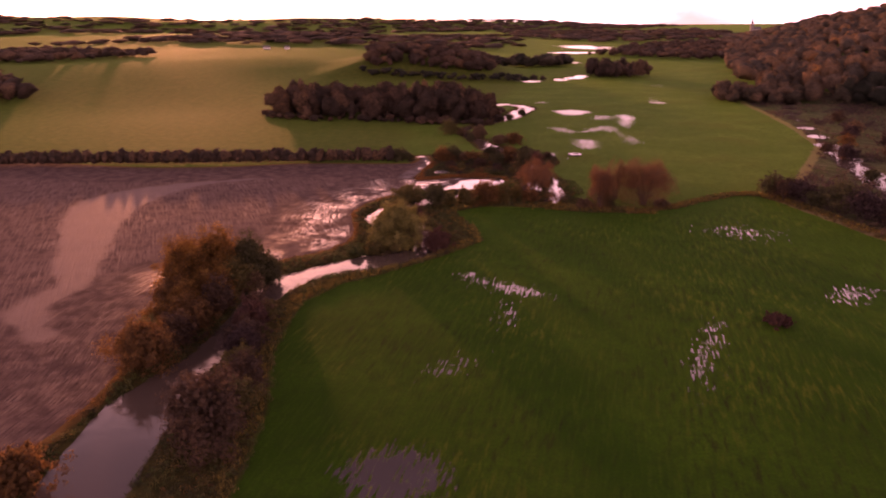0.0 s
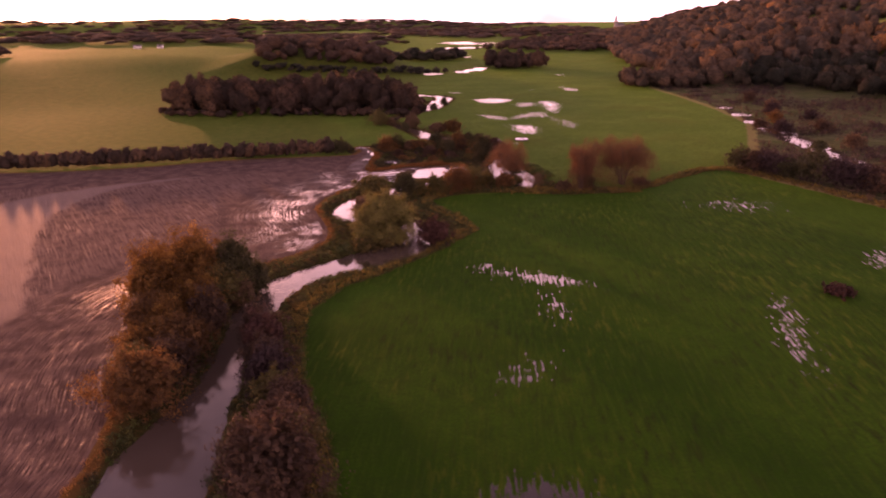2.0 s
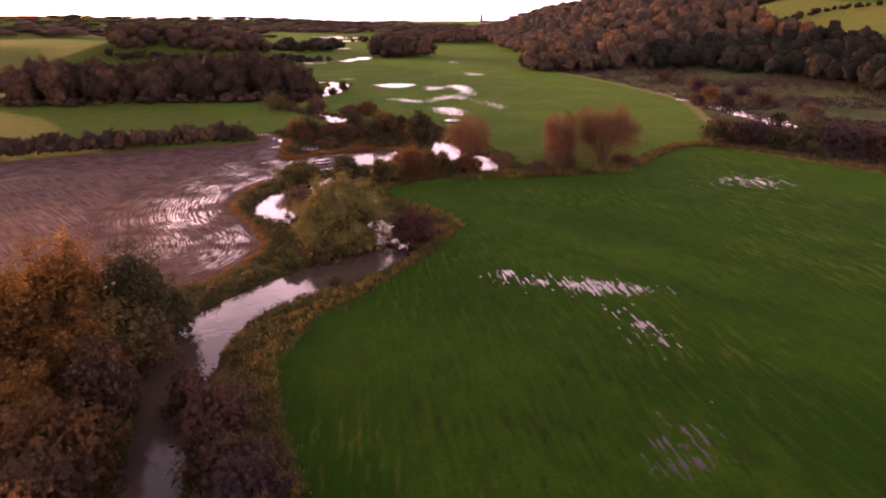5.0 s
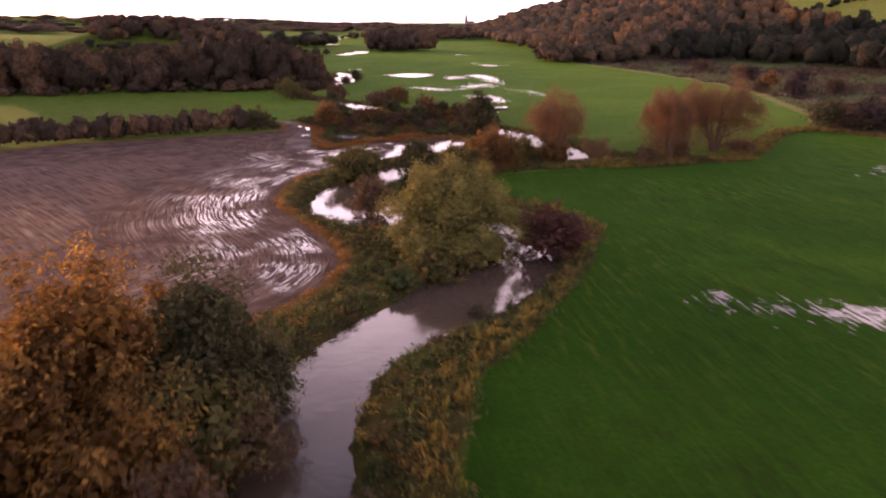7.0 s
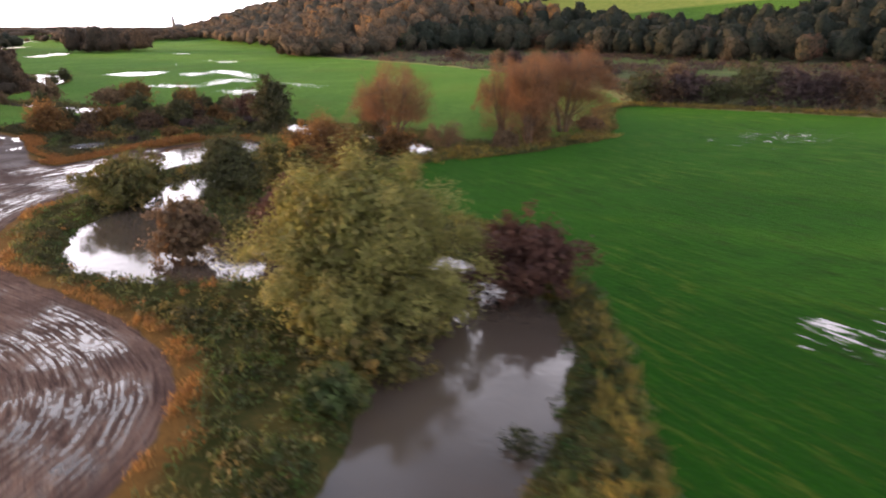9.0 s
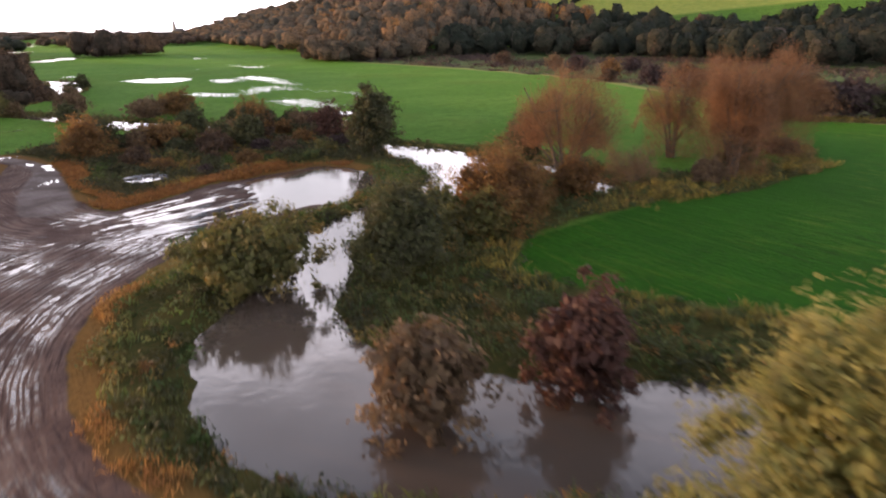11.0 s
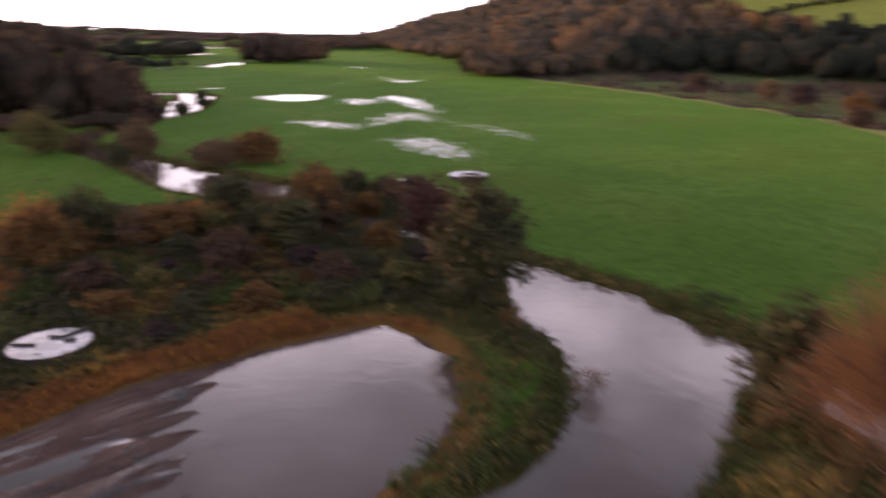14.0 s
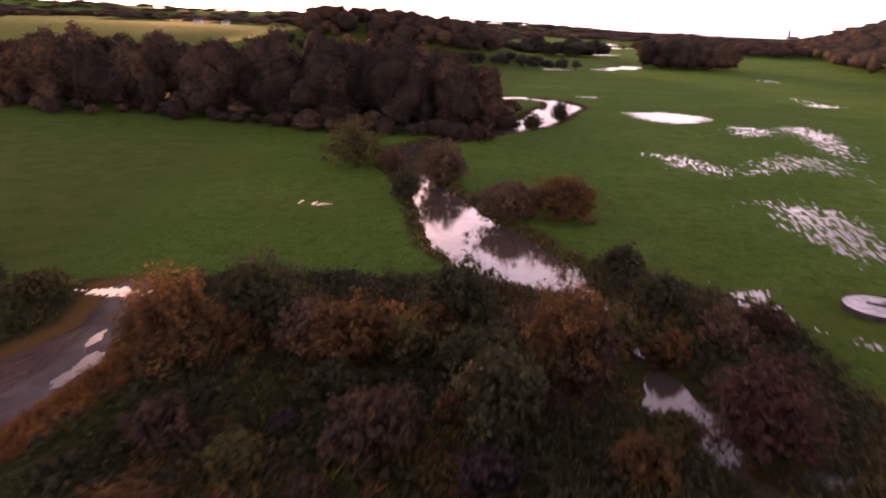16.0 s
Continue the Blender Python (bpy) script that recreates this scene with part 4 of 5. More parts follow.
grow("bush", -2.5, 180, 6.8, 10.5, "red", "dense dark red bush at the water's edge", "bush", "bush", 11000, 0.2)
grow("bush", -9, 204, 7.3, 6.5, "red", "dark red bush by the flooded bend", "bush", "bush", 6500, 0.22)
grow("bush", -17, 208, 6.3, 6.8, "grey", "pale brown bush standing in flood water", "bush", "bush", 6500, 0.22)
grow("tree", -3.5, 224.5, 8.4, 8.8, "dark", "round dark green tree beside the flooded bend", style="round", leaves=15000, size=0.17)
grow("tree", -12.6, 232, 6.8, 13, "olive", "broad olive willow bush over the flooded bend", "bush", "bush", 18000, 0.18)
grow("tree", 6, 230, 6.0, 5, "olive", "small olive tree on the bank", leaves=3500, size=0.22)
grow("alder_tree", 30, 269, 11.2, 9, "sedge", "dark green alder standing at the river bend", leaves=10500, size=0.23)
grow("willow_tree", 30, 233.4, 14.8, 14.5, "orange", "bare orange willow with many upright twigs", style="fountain", leaves=27000, size=0.17, skirt=0.03)
grow("tree", 35, 244, 7.6, 7.5, "dark", "small dark green tree beside an orange willow", leaves=5500, size=0.22)
grow("bush", 13, 229, 8.5, 12.5, "russet", "orange-brown willow bush beside the river", "bush", "bush", 34000, 0.125)
grow("willow_tree", 57.5, 234.5, 14.5, 9.5, "orange", "russet willow, nearly bare, in the meadow", style="fountain", leaves=17000, size=0.2, skirt=0.25)
grow("willow_tree", 49.8, 222, 16.5, 9.5, "orange", "russet willow with ivy on its trunk at the field edge", style="fountain", leaves=30000, size=0.2, skirt=0.2)
grow("willow_tree", 65, 226, 17.5, 19, "orange", "broad round-headed russet willow, nearly bare, at the field edge", style="fountain", leaves=50000, size=0.2, skirt=0.2)
grow("ivy_bush", 52.5, 222.5, 4.8, 4.8, "dark", "dark ivy mound round the foot of a willow", "bush", "bush", 5000, 0.2)
grow("bush", 37, 228.5, 5.5, 7, "grey", "pale leafless scrub at the meadow edge", "bush", "fountain", 7000, 0.2)
grow("bush", 19, 233, 6.5, 7.5, "olive", "olive willow bush beside the river", "bush", "bush", 8000, 0.18)
grow("bush", 9, 227, 5, 6.5, "olive", "olive scrub on the meadow bank", "bush", "bush", 7000, 0.17)
grow("bush", 28, 230.5, 4.5, 7, "russet", "russet scrub under an orange willow", "bush", "bush", 6000, 0.18)
grow("bush", 44.5, 222.5, 3.2, 5.5, "grey", "leafless scrub under tall willows", "bush", "bush", 6000, 0.2)
grow("bush", 70, 224, 2.6, 6, "reed", "low leafless scrub on the field bank", "bush", "bush", 3500, 0.22)
grow("bush", -19.0, 166.8, 1.5, 2.6, "sedge", "small sapling bush standing in the river", "bush", "bush", 600, 0.10)
grow("bush", -18, 182.5, 4.6, 8.5, "gold", "low yellow-green willow scrub at the foot of a big willow", "bush", "bush", 11000, 0.17)
grow("bush", -10.8, 181.8, 4.4, 7.5, "gold", "low willow scrub overhanging the river", "bush", "bush", 9000, 0.17)
grow("bush", -19, 178.5, 3.4, 6.5, "olive", "olive scrub at the foot of a big willow", "bush", "bush", 7000, 0.17)
grow("bush", -23.5, 176.5, 2.4, 5, "tuft", "low green scrub on the river bank", "bush", "bush", 5000, 0.16)
grow("bush", -13.5, 180.5, 3.2, 6, "olive", "olive scrub overhanging the river", "bush", "bush", 6500, 0.17)
grow("bush", 27, 252.5, 2.2, 3.2, "grey", "drowned twiggy bush at the tip of the spit", "bush", "fountain", 1500, 0.12)
grow("bush", 67, 131, 1.8, 8, "red", "low dark bramble patch in the meadow", "bush", "bush", 3000, 0.2)
grow("bush", -36, 112, 5.5, 7, "olive", "olive bush on the meadow bank", "bush", "bush", 5000, 0.22)
grow("bush", -56, 122, 6.5, 8, "olive", "olive bush above the river", "bush", "bush", 5500, 0.22)
grow("bush", 1, 228, 5, 6, "olive", "olive willow bush beside the river", "bush", "bush", 6000, 0.17)
grow("bush", 24, 236, 5, 6, "olive", "olive bush below an orange willow", "bush", "bush", 5000, 0.18)
for x, y, h, w, leaf, label in [
    (37, 290, 7, 7, "red", "dark red bush on the marsh edge"), (27, 299, 8, 8.5, "russet", "russet and dark bush in the marsh"), (-1.6, 299.5, 7.2, 9, "russet", "russet bush in the marsh"),
    (11, 301, 5, 8.5, "russet", "low brown bush in the marsh"), (19, 307, 6.4, 7.5, "dark", "dark bush in the marsh"), (3, 306, 6.3, 9, "dark", "dark bush in the marsh"),
    (-20.5, 304, 6, 12, "dark", "dark bush at the end of the hedge"), (39, 306, 3.5, 4.5, "dark", "small dark bush near a water tank"), (22, 292, 6.5, 7, "dark", "dark bush in the marsh"),
    (26, 342.5, 5.5, 11, "grey", "brown twiggy scrub over the river"), (14, 288.5, 4.2, 7.5, "wood", "dark brown scrub in the marsh"), (2, 289, 3, 5, "wood", "low dark scrub in the marsh"),
    (2, 373, 8.6, 12.5, "olive", "round olive bush on the river bank"), (17, 363, 7.3, 10.5, "grey", "brown bush beside the river"), (33, 342, 6.8, 11, "russet", "spreading brown willow scrub over the river"),
    (12, 350, 4.6, 5, "dark", "small dark bush on the river bank"), (47, 444, 6, 5.6, "dark", "lone dark bush beside the river bend"), (38, 429, 4.2, 5.8, "dark", "low dark bush in the flooded river"),
    (112, 238, 9, 12, "dark", "dark thorn bush at the field corner"), (118, 229, 9.4, 14, "mauve", "dark mauve thorn bush in a hedgerow"), (124, 216, 11.5, 15, "dark", "dark thorn bush in a hedgerow"),
    (130, 202, 9, 15, "mauve", "dark mauve thorn bush in a hedgerow"), (135, 187, 6.5, 13, "dark", "dark thorn bush in a hedgerow"), (141, 170, 8, 14, "dark", "dark thorn bush in a hedgerow"), (115, 234, 8, 13, "wood", "dark brown thorn bush in a hedgerow"), (121, 223, 7, 12, "dark", "dark thorn bush in a hedgerow"), (127, 209, 10, 14, "mauve", "dark mauve thorn bush in a hedgerow"), (132, 195, 11, 15, "wood", "dark brown thorn bush in a hedgerow"), (138, 179, 8, 14, "dark", "dark thorn bush in a hedgerow"),
    (172, 318, 5, 8, "wood", "dark brown bush beside the dyke"), (214, 372, 7, 10, "grey", "leafless bush in the reed bed"), (190, 300, 6, 10, "wood", "dark brown bush in the reed bed"), (175, 262, 6, 11, "grey", "leafless bush in the reed bed"), (160, 262, 5, 8, "dark", "dark bush beside the dyke"), (225, 410, 7, 11, "wood", "dark brown bush in the reed bed"),
    (200, 351, 8, 11, "mauve", "dark mauve willow bush in the reed bed"), (206, 330, 7, 9, "mauve", "dark mauve willow bush in the reed bed"), (173, 303, 7.5, 11, "mauve", "dark mauve willow bush beside the dyke"), (185, 326, 7, 9, "russet", "russet bush in the reed bed")]:
    grow("bush", x, y, h, w, leaf, label, "bush", "bush", *((int(270 * w) + 600, 0.33) if x > 100 else (int(640 * w) + 1500, 0.19)))


thicket = np.random.default_rng(21)
for n in range(20):
    x = -18 + 62 * (n + thicket.uniform(-0.3, 0.3)) / 19
    y = 310 - 9 * abs(math.sin(n * 1.7)) + thicket.uniform(-4, 4) + (4 if x > 30 else 0)
    if 14 < x < 36:
        y = min(y, 305)
    if -17 < x < -5:
        continue
    kind = ("olive", "russet", "dark", "grey", "wood")[n % 5]
    word = {"olive": "olive", "russet": "russet", "dark": "dark green", "grey": "leafless grey", "wood": "dark brown"}[kind]
    w = thicket.uniform(4, 7)
    grow("bush", x, y, thicket.uniform(2.5, 5.0), w, kind, f"{word} bush in the marsh thicket", "bush", "bush", int(640 * w), 0.18, "marsh thicket")
for n in range(26):
    x = -4 + 36 * ((n * 0.618) % 1.0) + thicket.uniform(-1.5, 1.5)
    y = 273.5 + 22 * (n + thicket.uniform(-0.4, 0.4)) / 25
    if math.hypot(x + 1.9, y - 277.6) < 6.5 or (x > 27 and y < 276):
        continue
    kind = ("wood", "sedge", "mauve", "olive", "russet", "dark")[n % 6]
    word = {"olive": "olive", "russet": "russet", "dark": "dark green", "sedge": "dark green", "mauve": "dark mauve", "wood": "dark brown"}[kind]
    w = thicket.uniform(2.6, 5.6)
    grow("bush", x, y, w * thicket.uniform(0.4, 0.62), w, kind, f"low {word} scrub in the marsh", "bush", "bush", int(800 * w), 0.15, "marsh scrub")
for x, y, h, w, kind, label in [(8, 374, 4, 6, "grey", "leafless bush on the river bank"), (24, 405, 4, 7, "wood", "dark brown bush beside the wood"), (34, 352, 3.5, 6, "olive", "olive bush on the meadow bank"),
                                (36, 322, 3, 5, "dark", "dark bush on the river bank")]:
    grow("bush", x, y, h, w, kind, label, "bush", "bush", int(430 * w), 0.24)


# ---------------------------------------------------------------- far woods, hedges and bank growth
def crown_template(q, lobes, size, fine):
    """A unit crown: one lobed, billowing skin and a fringe of leaf sprays that breaks its outline."""
    c = unit(rng.normal(0, 1, (lobes, 3)) + np.array([0, 0, 0.35])) * rng.uniform(0.40, 0.78, (lobes, 1))
    r = rng.uniform(0.17, 0.36, lobes)
    bm = bmesh.new()
    bmesh.ops.create_icosphere(bm, subdivisions=fine, radius=1.0)
    d = np.array([p.co for p in bm.verts])
    cf = np.array([[p.index for p in fc.verts] for fc in bm.faces])
    bm.free()
    # the skin lies where a ray from the middle leaves the last lobe
    along = d @ c.T
    gap = (c * c).sum(1)[None] - along**2
    out = np.where(gap < r[None] ** 2, along + np.sqrt(np.maximum(r[None] ** 2 - gap, 0)), 0)
    lobe = rng.normal(0, 0.11, lobes)[out.argmax(1)]
    reach = np.maximum(out.max(1), 0.47) * (1 + 0.035 * rng.normal(0, 1, len(d)))
    cv = d * reach[:, None]
    cv[:, 2] = np.where(cv[:, 2] < -0.55, -0.55 + 0.3 * (cv[:, 2] + 0.55), cv[:, 2])
    pick = rng.integers(0, len(cf), q)
    mixw = rng.dirichlet((1, 1, 1), q)
    p = (cv[cf[pick]] * mixw[:, :, None]).sum(1)
    corner = cv[cf[pick]]
    facing = unit(np.cross(corner[:, 1] - corner[:, 0], corner[:, 2] - corner[:, 0]))
    v, f = leaf_quads(p * rng.uniform(0.97, 1.07, (q, 1)), facing, size * rng.uniform(0.6, 1.5, q), 0.36, 0.3, 0.8)
    cv = cv * 0.95
    return v, f, cv, cf, lobe[cf[pick, 0]].repeat(4), lobe


NEAR_CROWNS = [crown_template(950, 24, 0.072, 3) for _ in range(7)]
MID_CROWNS = [crown_template(120, 17, 0.13, 2) for _ in range(7)]
FAR_CROWNS = [crown_template(14, 13, 0.17, 2) for _ in range(7)]
LOW_CROWNS = [crown_template(12, 7, 0.2, 1) for _ in range(5)]


def wood(name, poly, gap, tall, leaf, label, crowns, hole=None, spread=0.8, thin=0.0):
    """A stand of trees as one mesh."""
    p = np.asarray(poly, float)
    ax, ay = np.meshgrid(np.arange(p[:, 0].min(), p[:, 0].max(), gap), np.arange(p[:, 1].min(), p[:, 1].max(), gap))
    ax, ay = ax.ravel() + rng.uniform(-0.7, 0.7, ax.size) * gap, ay.ravel() + rng.uniform(-0.7, 0.7, ay.size) * gap
    ok = (to_area(ax, ay, poly) < 0) & (rng.random(ax.size) > thin)
    if hole is not None:
        ok &= to_area(ax, ay, hole) > 3
    ax, ay = ax[ok], ay[ok]
    az = height_at(ax, ay)
    vs, fq, ft, ti, base = [], [], [], [], 0
    for x, y, z in zip(ax, ay, az):
        v, f, cv, cf, shade, lobe = crowns[rng.integers(0, len(crowns))]
        big = rng.random() ** 1.3
        h = tall * (0.5 + 0.6 * big + 0.2 * rng.random())
        w = gap * spread * (0.5 + 0.85 * big + 0.25 * rng.random())
        a = rng.uniform(0, 6.28)
        turn = np.array([[math.cos(a), -math.sin(a), 0], [math.sin(a), math.cos(a), 0], [0, 0, 1]])
        sc, off = np.array([w, w, h * 0.56]), np.array([x, y, z + h * 0.43])
        vs += [(v @ turn) * sc + off, (cv @ turn) * sc + off]
        fq.append(f + base)
        ft.append(cf + base + len(v))
        base += len(v) + len(cv)
        hue = rng.random()
        ti.append(np.concatenate([np.clip(hue + shade + rng.normal(0, 0.08, len(v) // 4).repeat(4), 0, 1), np.clip(hue + lobe, 0, 1)]))
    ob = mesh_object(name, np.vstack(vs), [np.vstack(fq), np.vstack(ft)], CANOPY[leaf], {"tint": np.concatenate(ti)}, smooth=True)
    return tagged(ob, label, "woodland", kind="stuff")


wood("wood", [(-118, 470), (-104, 446), (-78, 434), (-40, 430), (-8, 416), (18, 415), (29, 434), (30, 470), (-20, 482), (-100, 500)], 7.6, 18, "wood", "dark autumn wood beside the river", NEAR_CROWNS, spread=0.84)
wood("wood", [(-78, 705), (40, 700), (62, 820), (-90, 845)], 10.5, 12, "wood", "dark wood crowning a round knoll", MID_CROWNS, spread=0.7)
wood("wood", [(50, 850), (150, 890), (158, 960), (60, 930)], 12, 15, "woodgreen", "dark wood beyond the flooded meadows", FAR_CROWNS, spread=0.9)
wood("wood", [(215, 1120), (330, 1000), (372, 980), (520, 1350), (570, 1560), (420, 1500)], 14, 14, "wood", "dark wood closing the end of the meadows", LOW_CROWNS, spread=0.7)
wood("wood", [(-750, 1300), (-100, 1250), (150, 1400), (200, 2300), (-500, 2300)], 36, 14, "wood", "scattered woods across the far valley", LOW_CROWNS, thin=0.35)
wood("wood", [(330, 1650), (600, 1700), (900, 2300), (1000, 2900), (200, 2900), (210, 2100)], 36, 14, "wood", "scattered woods across the far valley", LOW_CROWNS, thin=0.3)
wood("undergrowth", [(-122, 462), (-104, 438), (-78, 426), (-40, 422), (-8, 408), (22, 409), (36, 440), (34, 474), (26, 470), (24, 440), (14, 420), (-8, 419), (-40, 433), (-78, 437), (-100, 448), (-114, 470)], 4.2, 4.4, "wood", "brown scrub along the edge of the wood", MID_CROWNS, thin=0.45)
wood("hedge", [(-80, 680), (20, 668), (70, 674), (96, 684), (92, 694), (20, 680), (-80, 692)], 5.5, 8, "woodgreen", "dark trees along the far river", LOW_CROWNS, spread=0.9)
wood("wood", [(140, 728), (165, 712), (200, 730), (212, 752), (196, 768), (150, 760)], 8.0, 17, "wood", "clump of trees in the flooded meadows", MID_CROWNS, spread=0.9)
wood("wood", [(-430, 470), (-335, 480), (-300, 515), (-330, 560), (-430, 600)], 10, 15, "wood", "dark red wood at the edge of the pasture", FAR_CROWNS, spread=0.9)
wood("wood", [(-900, 660), (-420, 740), (-330, 860), (-520, 1000), (-950, 920)], 14, 14, "wood", "wood on the far slope", LOW_CROWNS)
wood("wood", [(192, 508), (214, 490), (262, 500), (255, 545), (215, 560), (196, 528)], 7.0, 12, "grey", "pale brown scrub wood below the hill", MID_CROWNS, spread=0.9)
wood("wood", [(262, 480), (296, 466), (300, 380), (266, 300), (258, 150), (300, 60), (380, 100), (400, 300), (395, 400), (420, 480), (380, 520), (330, 545), (285, 530)], 10.5, 16, "woodgreen", "dark green wood at the foot of the hill", MID_CROWNS, HILL_FIELD, 0.66)
wood("wood", [(240, 545), (285, 520), (330, 545), (420, 490), (440, 560), (455, 625), (420, 660), (300, 660), (262, 610)], 10, 18, "hillwood", "orange and golden autumn wood on a spur of the hill", MID_CROWNS, HILL_FIELD, 0.66)
wood("wood", [(300, 660), (420, 660), (470, 640), (540, 600), (640, 560), (700, 760), (700, 1100), (560, 1300), (520, 1350), (372, 980), (298, 760), (262, 640)], 12.5, 15, "hillwood", "orange and brown autumn wood covering the hill", FAR_CROWNS, HILL_FIELD, 0.66)
wood("wood", [(520, 1350), (640, 1250), (900, 1200), (1300, 1900), (1700, 2900), (1280, 2900), (760, 2000), (570, 1560)], 21, 14, "hillwood", "autumn wood along the far hill", LOW_CROWNS, spread=0.72)
wood("wood", [(400, 300), (380, 100), (700, 40), (900, 500), (760, 760), (640, 560), (540, 610), (552, 520), (560, 400), (600, 330)], 16, 16, "hillwood", "autumn wood on the hill top", FAR_CROWNS, HILL_FIELD, 0.7)
wood("wood", [(-1500, 1650), (-950, 2250), (0, 2900), (800, 3300), (1300, 4000), (500, 4200), (-1200, 3000), (-2400, 2000)], 55, 17, "wood", "far woods on the skyline", LOW_CROWNS, thin=0.25)
wood("hedge", [(-330, 298), (-120, 298), (-60, 300), (-23, 301), (-23, 306), (-60, 305.5), (-120, 303.5), (-330, 304)], 1.5, 6.0, "wood", "long hedge between plough land and pasture", FAR_CROWNS, spread=1.35)
wood("hedge", [(446, 552), (500, 545), (530, 520), (530, 524), (502, 551), (447, 558)], 4.5, 6, "woodgreen", "hedge between two hill fields", FAR_CROWNS)


def mounds(name, label, box, n, accept, leaf, sprays, radius, size, category="undergrowth"):
    """Low herb mounds scattered where accept() allows, as one mesh."""
    x, y = rng.uniform(box[0], box[1], n), rng.uniform(box[2], box[3], n)
    z = zones(x, y)
    ok = accept(x, y, z)
    x, y = x[ok], y[ok]
    h = land(x, y, {k: v[ok] for k, v in z.items()})
    keep = h > -0.55
    x, y, h = x[keep], y[keep], h[keep]
    m = len(x)
    r = radius * rng.uniform(0.5, 1.3, m)
    pick = np.repeat(np.arange(m), sprays)
    o = unit(rng.normal(0, 1, (m * sprays, 3)))
    o[:, 2] = np.abs(o[:, 2])
    p = np.stack([x, y, h], 1)[pick] + o * (r[pick] * rng.uniform(0.5, 1.05, m * sprays))[:, None] * np.array([1, 1, 0.95])
    v, f = leaf_quads(p, o, size * rng.uniform(0.6, 1.3, len(p)), 0.5, 0.8)
    ob = mesh_object(name, v, f, LEAF[leaf], {"tint": np.repeat(np.repeat(rng.random(m), sprays), 4)})
    return tagged(ob, label, category, kind="stuff")


def blades(name, label, box, n, accept, leaf, tall, wide, count=6, category="grass"):
    """Tufts of upright blades scattered where accept() allows, as one mesh."""
    x, y = rng.uniform(box[0], box[1], n), rng.uniform(box[2], box[3], n)
    z = zones(x, y)
    ok = accept(x, y, z)
    x, y = x[ok], y[ok]
    h = land(x, y, {k: v[ok] for k, v in z.items()})
    keep = h > -0.6
    x, y, h = x[keep], y[keep], h[keep]
    m = len(x)
    pick = np.repeat(np.arange(m), count)
    k = len(pick)
    foot = np.stack([x, y, h], 1)[pick] + np.column_stack([rng.normal(0, 0.22, (k, 2)), np.zeros(k)])
    up = np.column_stack([rng.normal(0, 0.28, (k, 2)), np.ones(k)]) * (tall * rng.uniform(0.5, 1.2, m)[pick] * rng.uniform(0.7, 1.1, k))[:, None]
    a = rng.uniform(0, 6.28, k)
    side = np.column_stack([np.cos(a), np.sin(a), np.zeros(k)]) * (wide * rng.uniform(0.6, 1.3, k))[:, None]
    bend = np.column_stack([rng.normal(0, 0.2, (k, 2)), np.full(k, -0.12)]) * tall
    v = np.stack([foot - side * 0.6, foot + up * 0.55 - side + bend * 0.2, foot + up + bend, foot + up * 0.55 + side + bend * 0.2], 1).reshape(-1, 3)
    ob = mesh_object(name, v, np.arange(4 * k).reshape(-1, 4), LEAF[leaf], {"tint": np.repeat(np.repeat(rng.random(m), count), 4)})
    return tagged(ob, label, category, kind="stuff")


def wheat_side(x, y, z):
    return (z["d_wheat"] > 0.1) & (z["d_wheat"] < 2.2 + 2.4 * relief(x, y, 6.0)) & (z["d_bank"] > 1.0) & (z["d_plough"] > 4) & (y < 226) & (x < 60) & (relief(x + 13, y, 4.0) > 0.36)


def waterside(x, y, z):
    return (z["d_bank"] > -0.2) & (z["d_bank"] < 2.0 + 1.5 * relief(x, y, 4.0)) & (y > 74) & (y < 245) & (z["d_plough"] > 1.5)


def margin(x, y, z):
    wide = np.where((y > 258) & (x > -12), 3.0, 0.4)
    wide = np.where((x > 16) & (y > 254), 0.6, wide)
    return ~((x < -10) & (y > 270)) & (z["d_track"] > 0.3) & (z["d_plough"] > 0.1) & (z["d_plough"] < wide + 2.2 * relief(x, y, 4.0)) & ((relief(x + 31, y, 3.0) > 0.47) | (y > 258)) & (z["d_bank"] > 0.6) & (y < 300) & ~((x > -18) & (y > 238) & (y < 261.5 + 0.2 * x))


def bank(x, y, z):
    spit = (x > -18) & (y > 238)
    return ((z["d_rough"] < 0.3) | spit & (z["d_bank"] < 6)) & (z["d_plough"] > np.where(spit, -2.6, 0.9 + relief(x, y, 3.0))) & (z["d_bank"] > -0.1) & (y < 262)


def marsh(x, y, z):
    return (to_area(x, y, MARSH) < 0.8) & (z["d_plough"] > 3.2) & (z["d_bank"] > 0.1) & (z["puddle"] < 0.4) & (z["d_track"] > 0.2) & (np.hypot(x + 1.9, y - 277.6) > 3.15)


def upper_bank(x, y, z):
    return (z["d_bank"] > -0.1) & (z["d_bank"] < 1.2 + 1.2 * relief(x, y, 5.0)) & (y > 243) & (z["d_plough"] > 1.5) & (relief(x, y, 7.0) > 0.3)


def field_bank(x, y, z):
    return to_line(x, y, FIELD_BANK) < 0.5


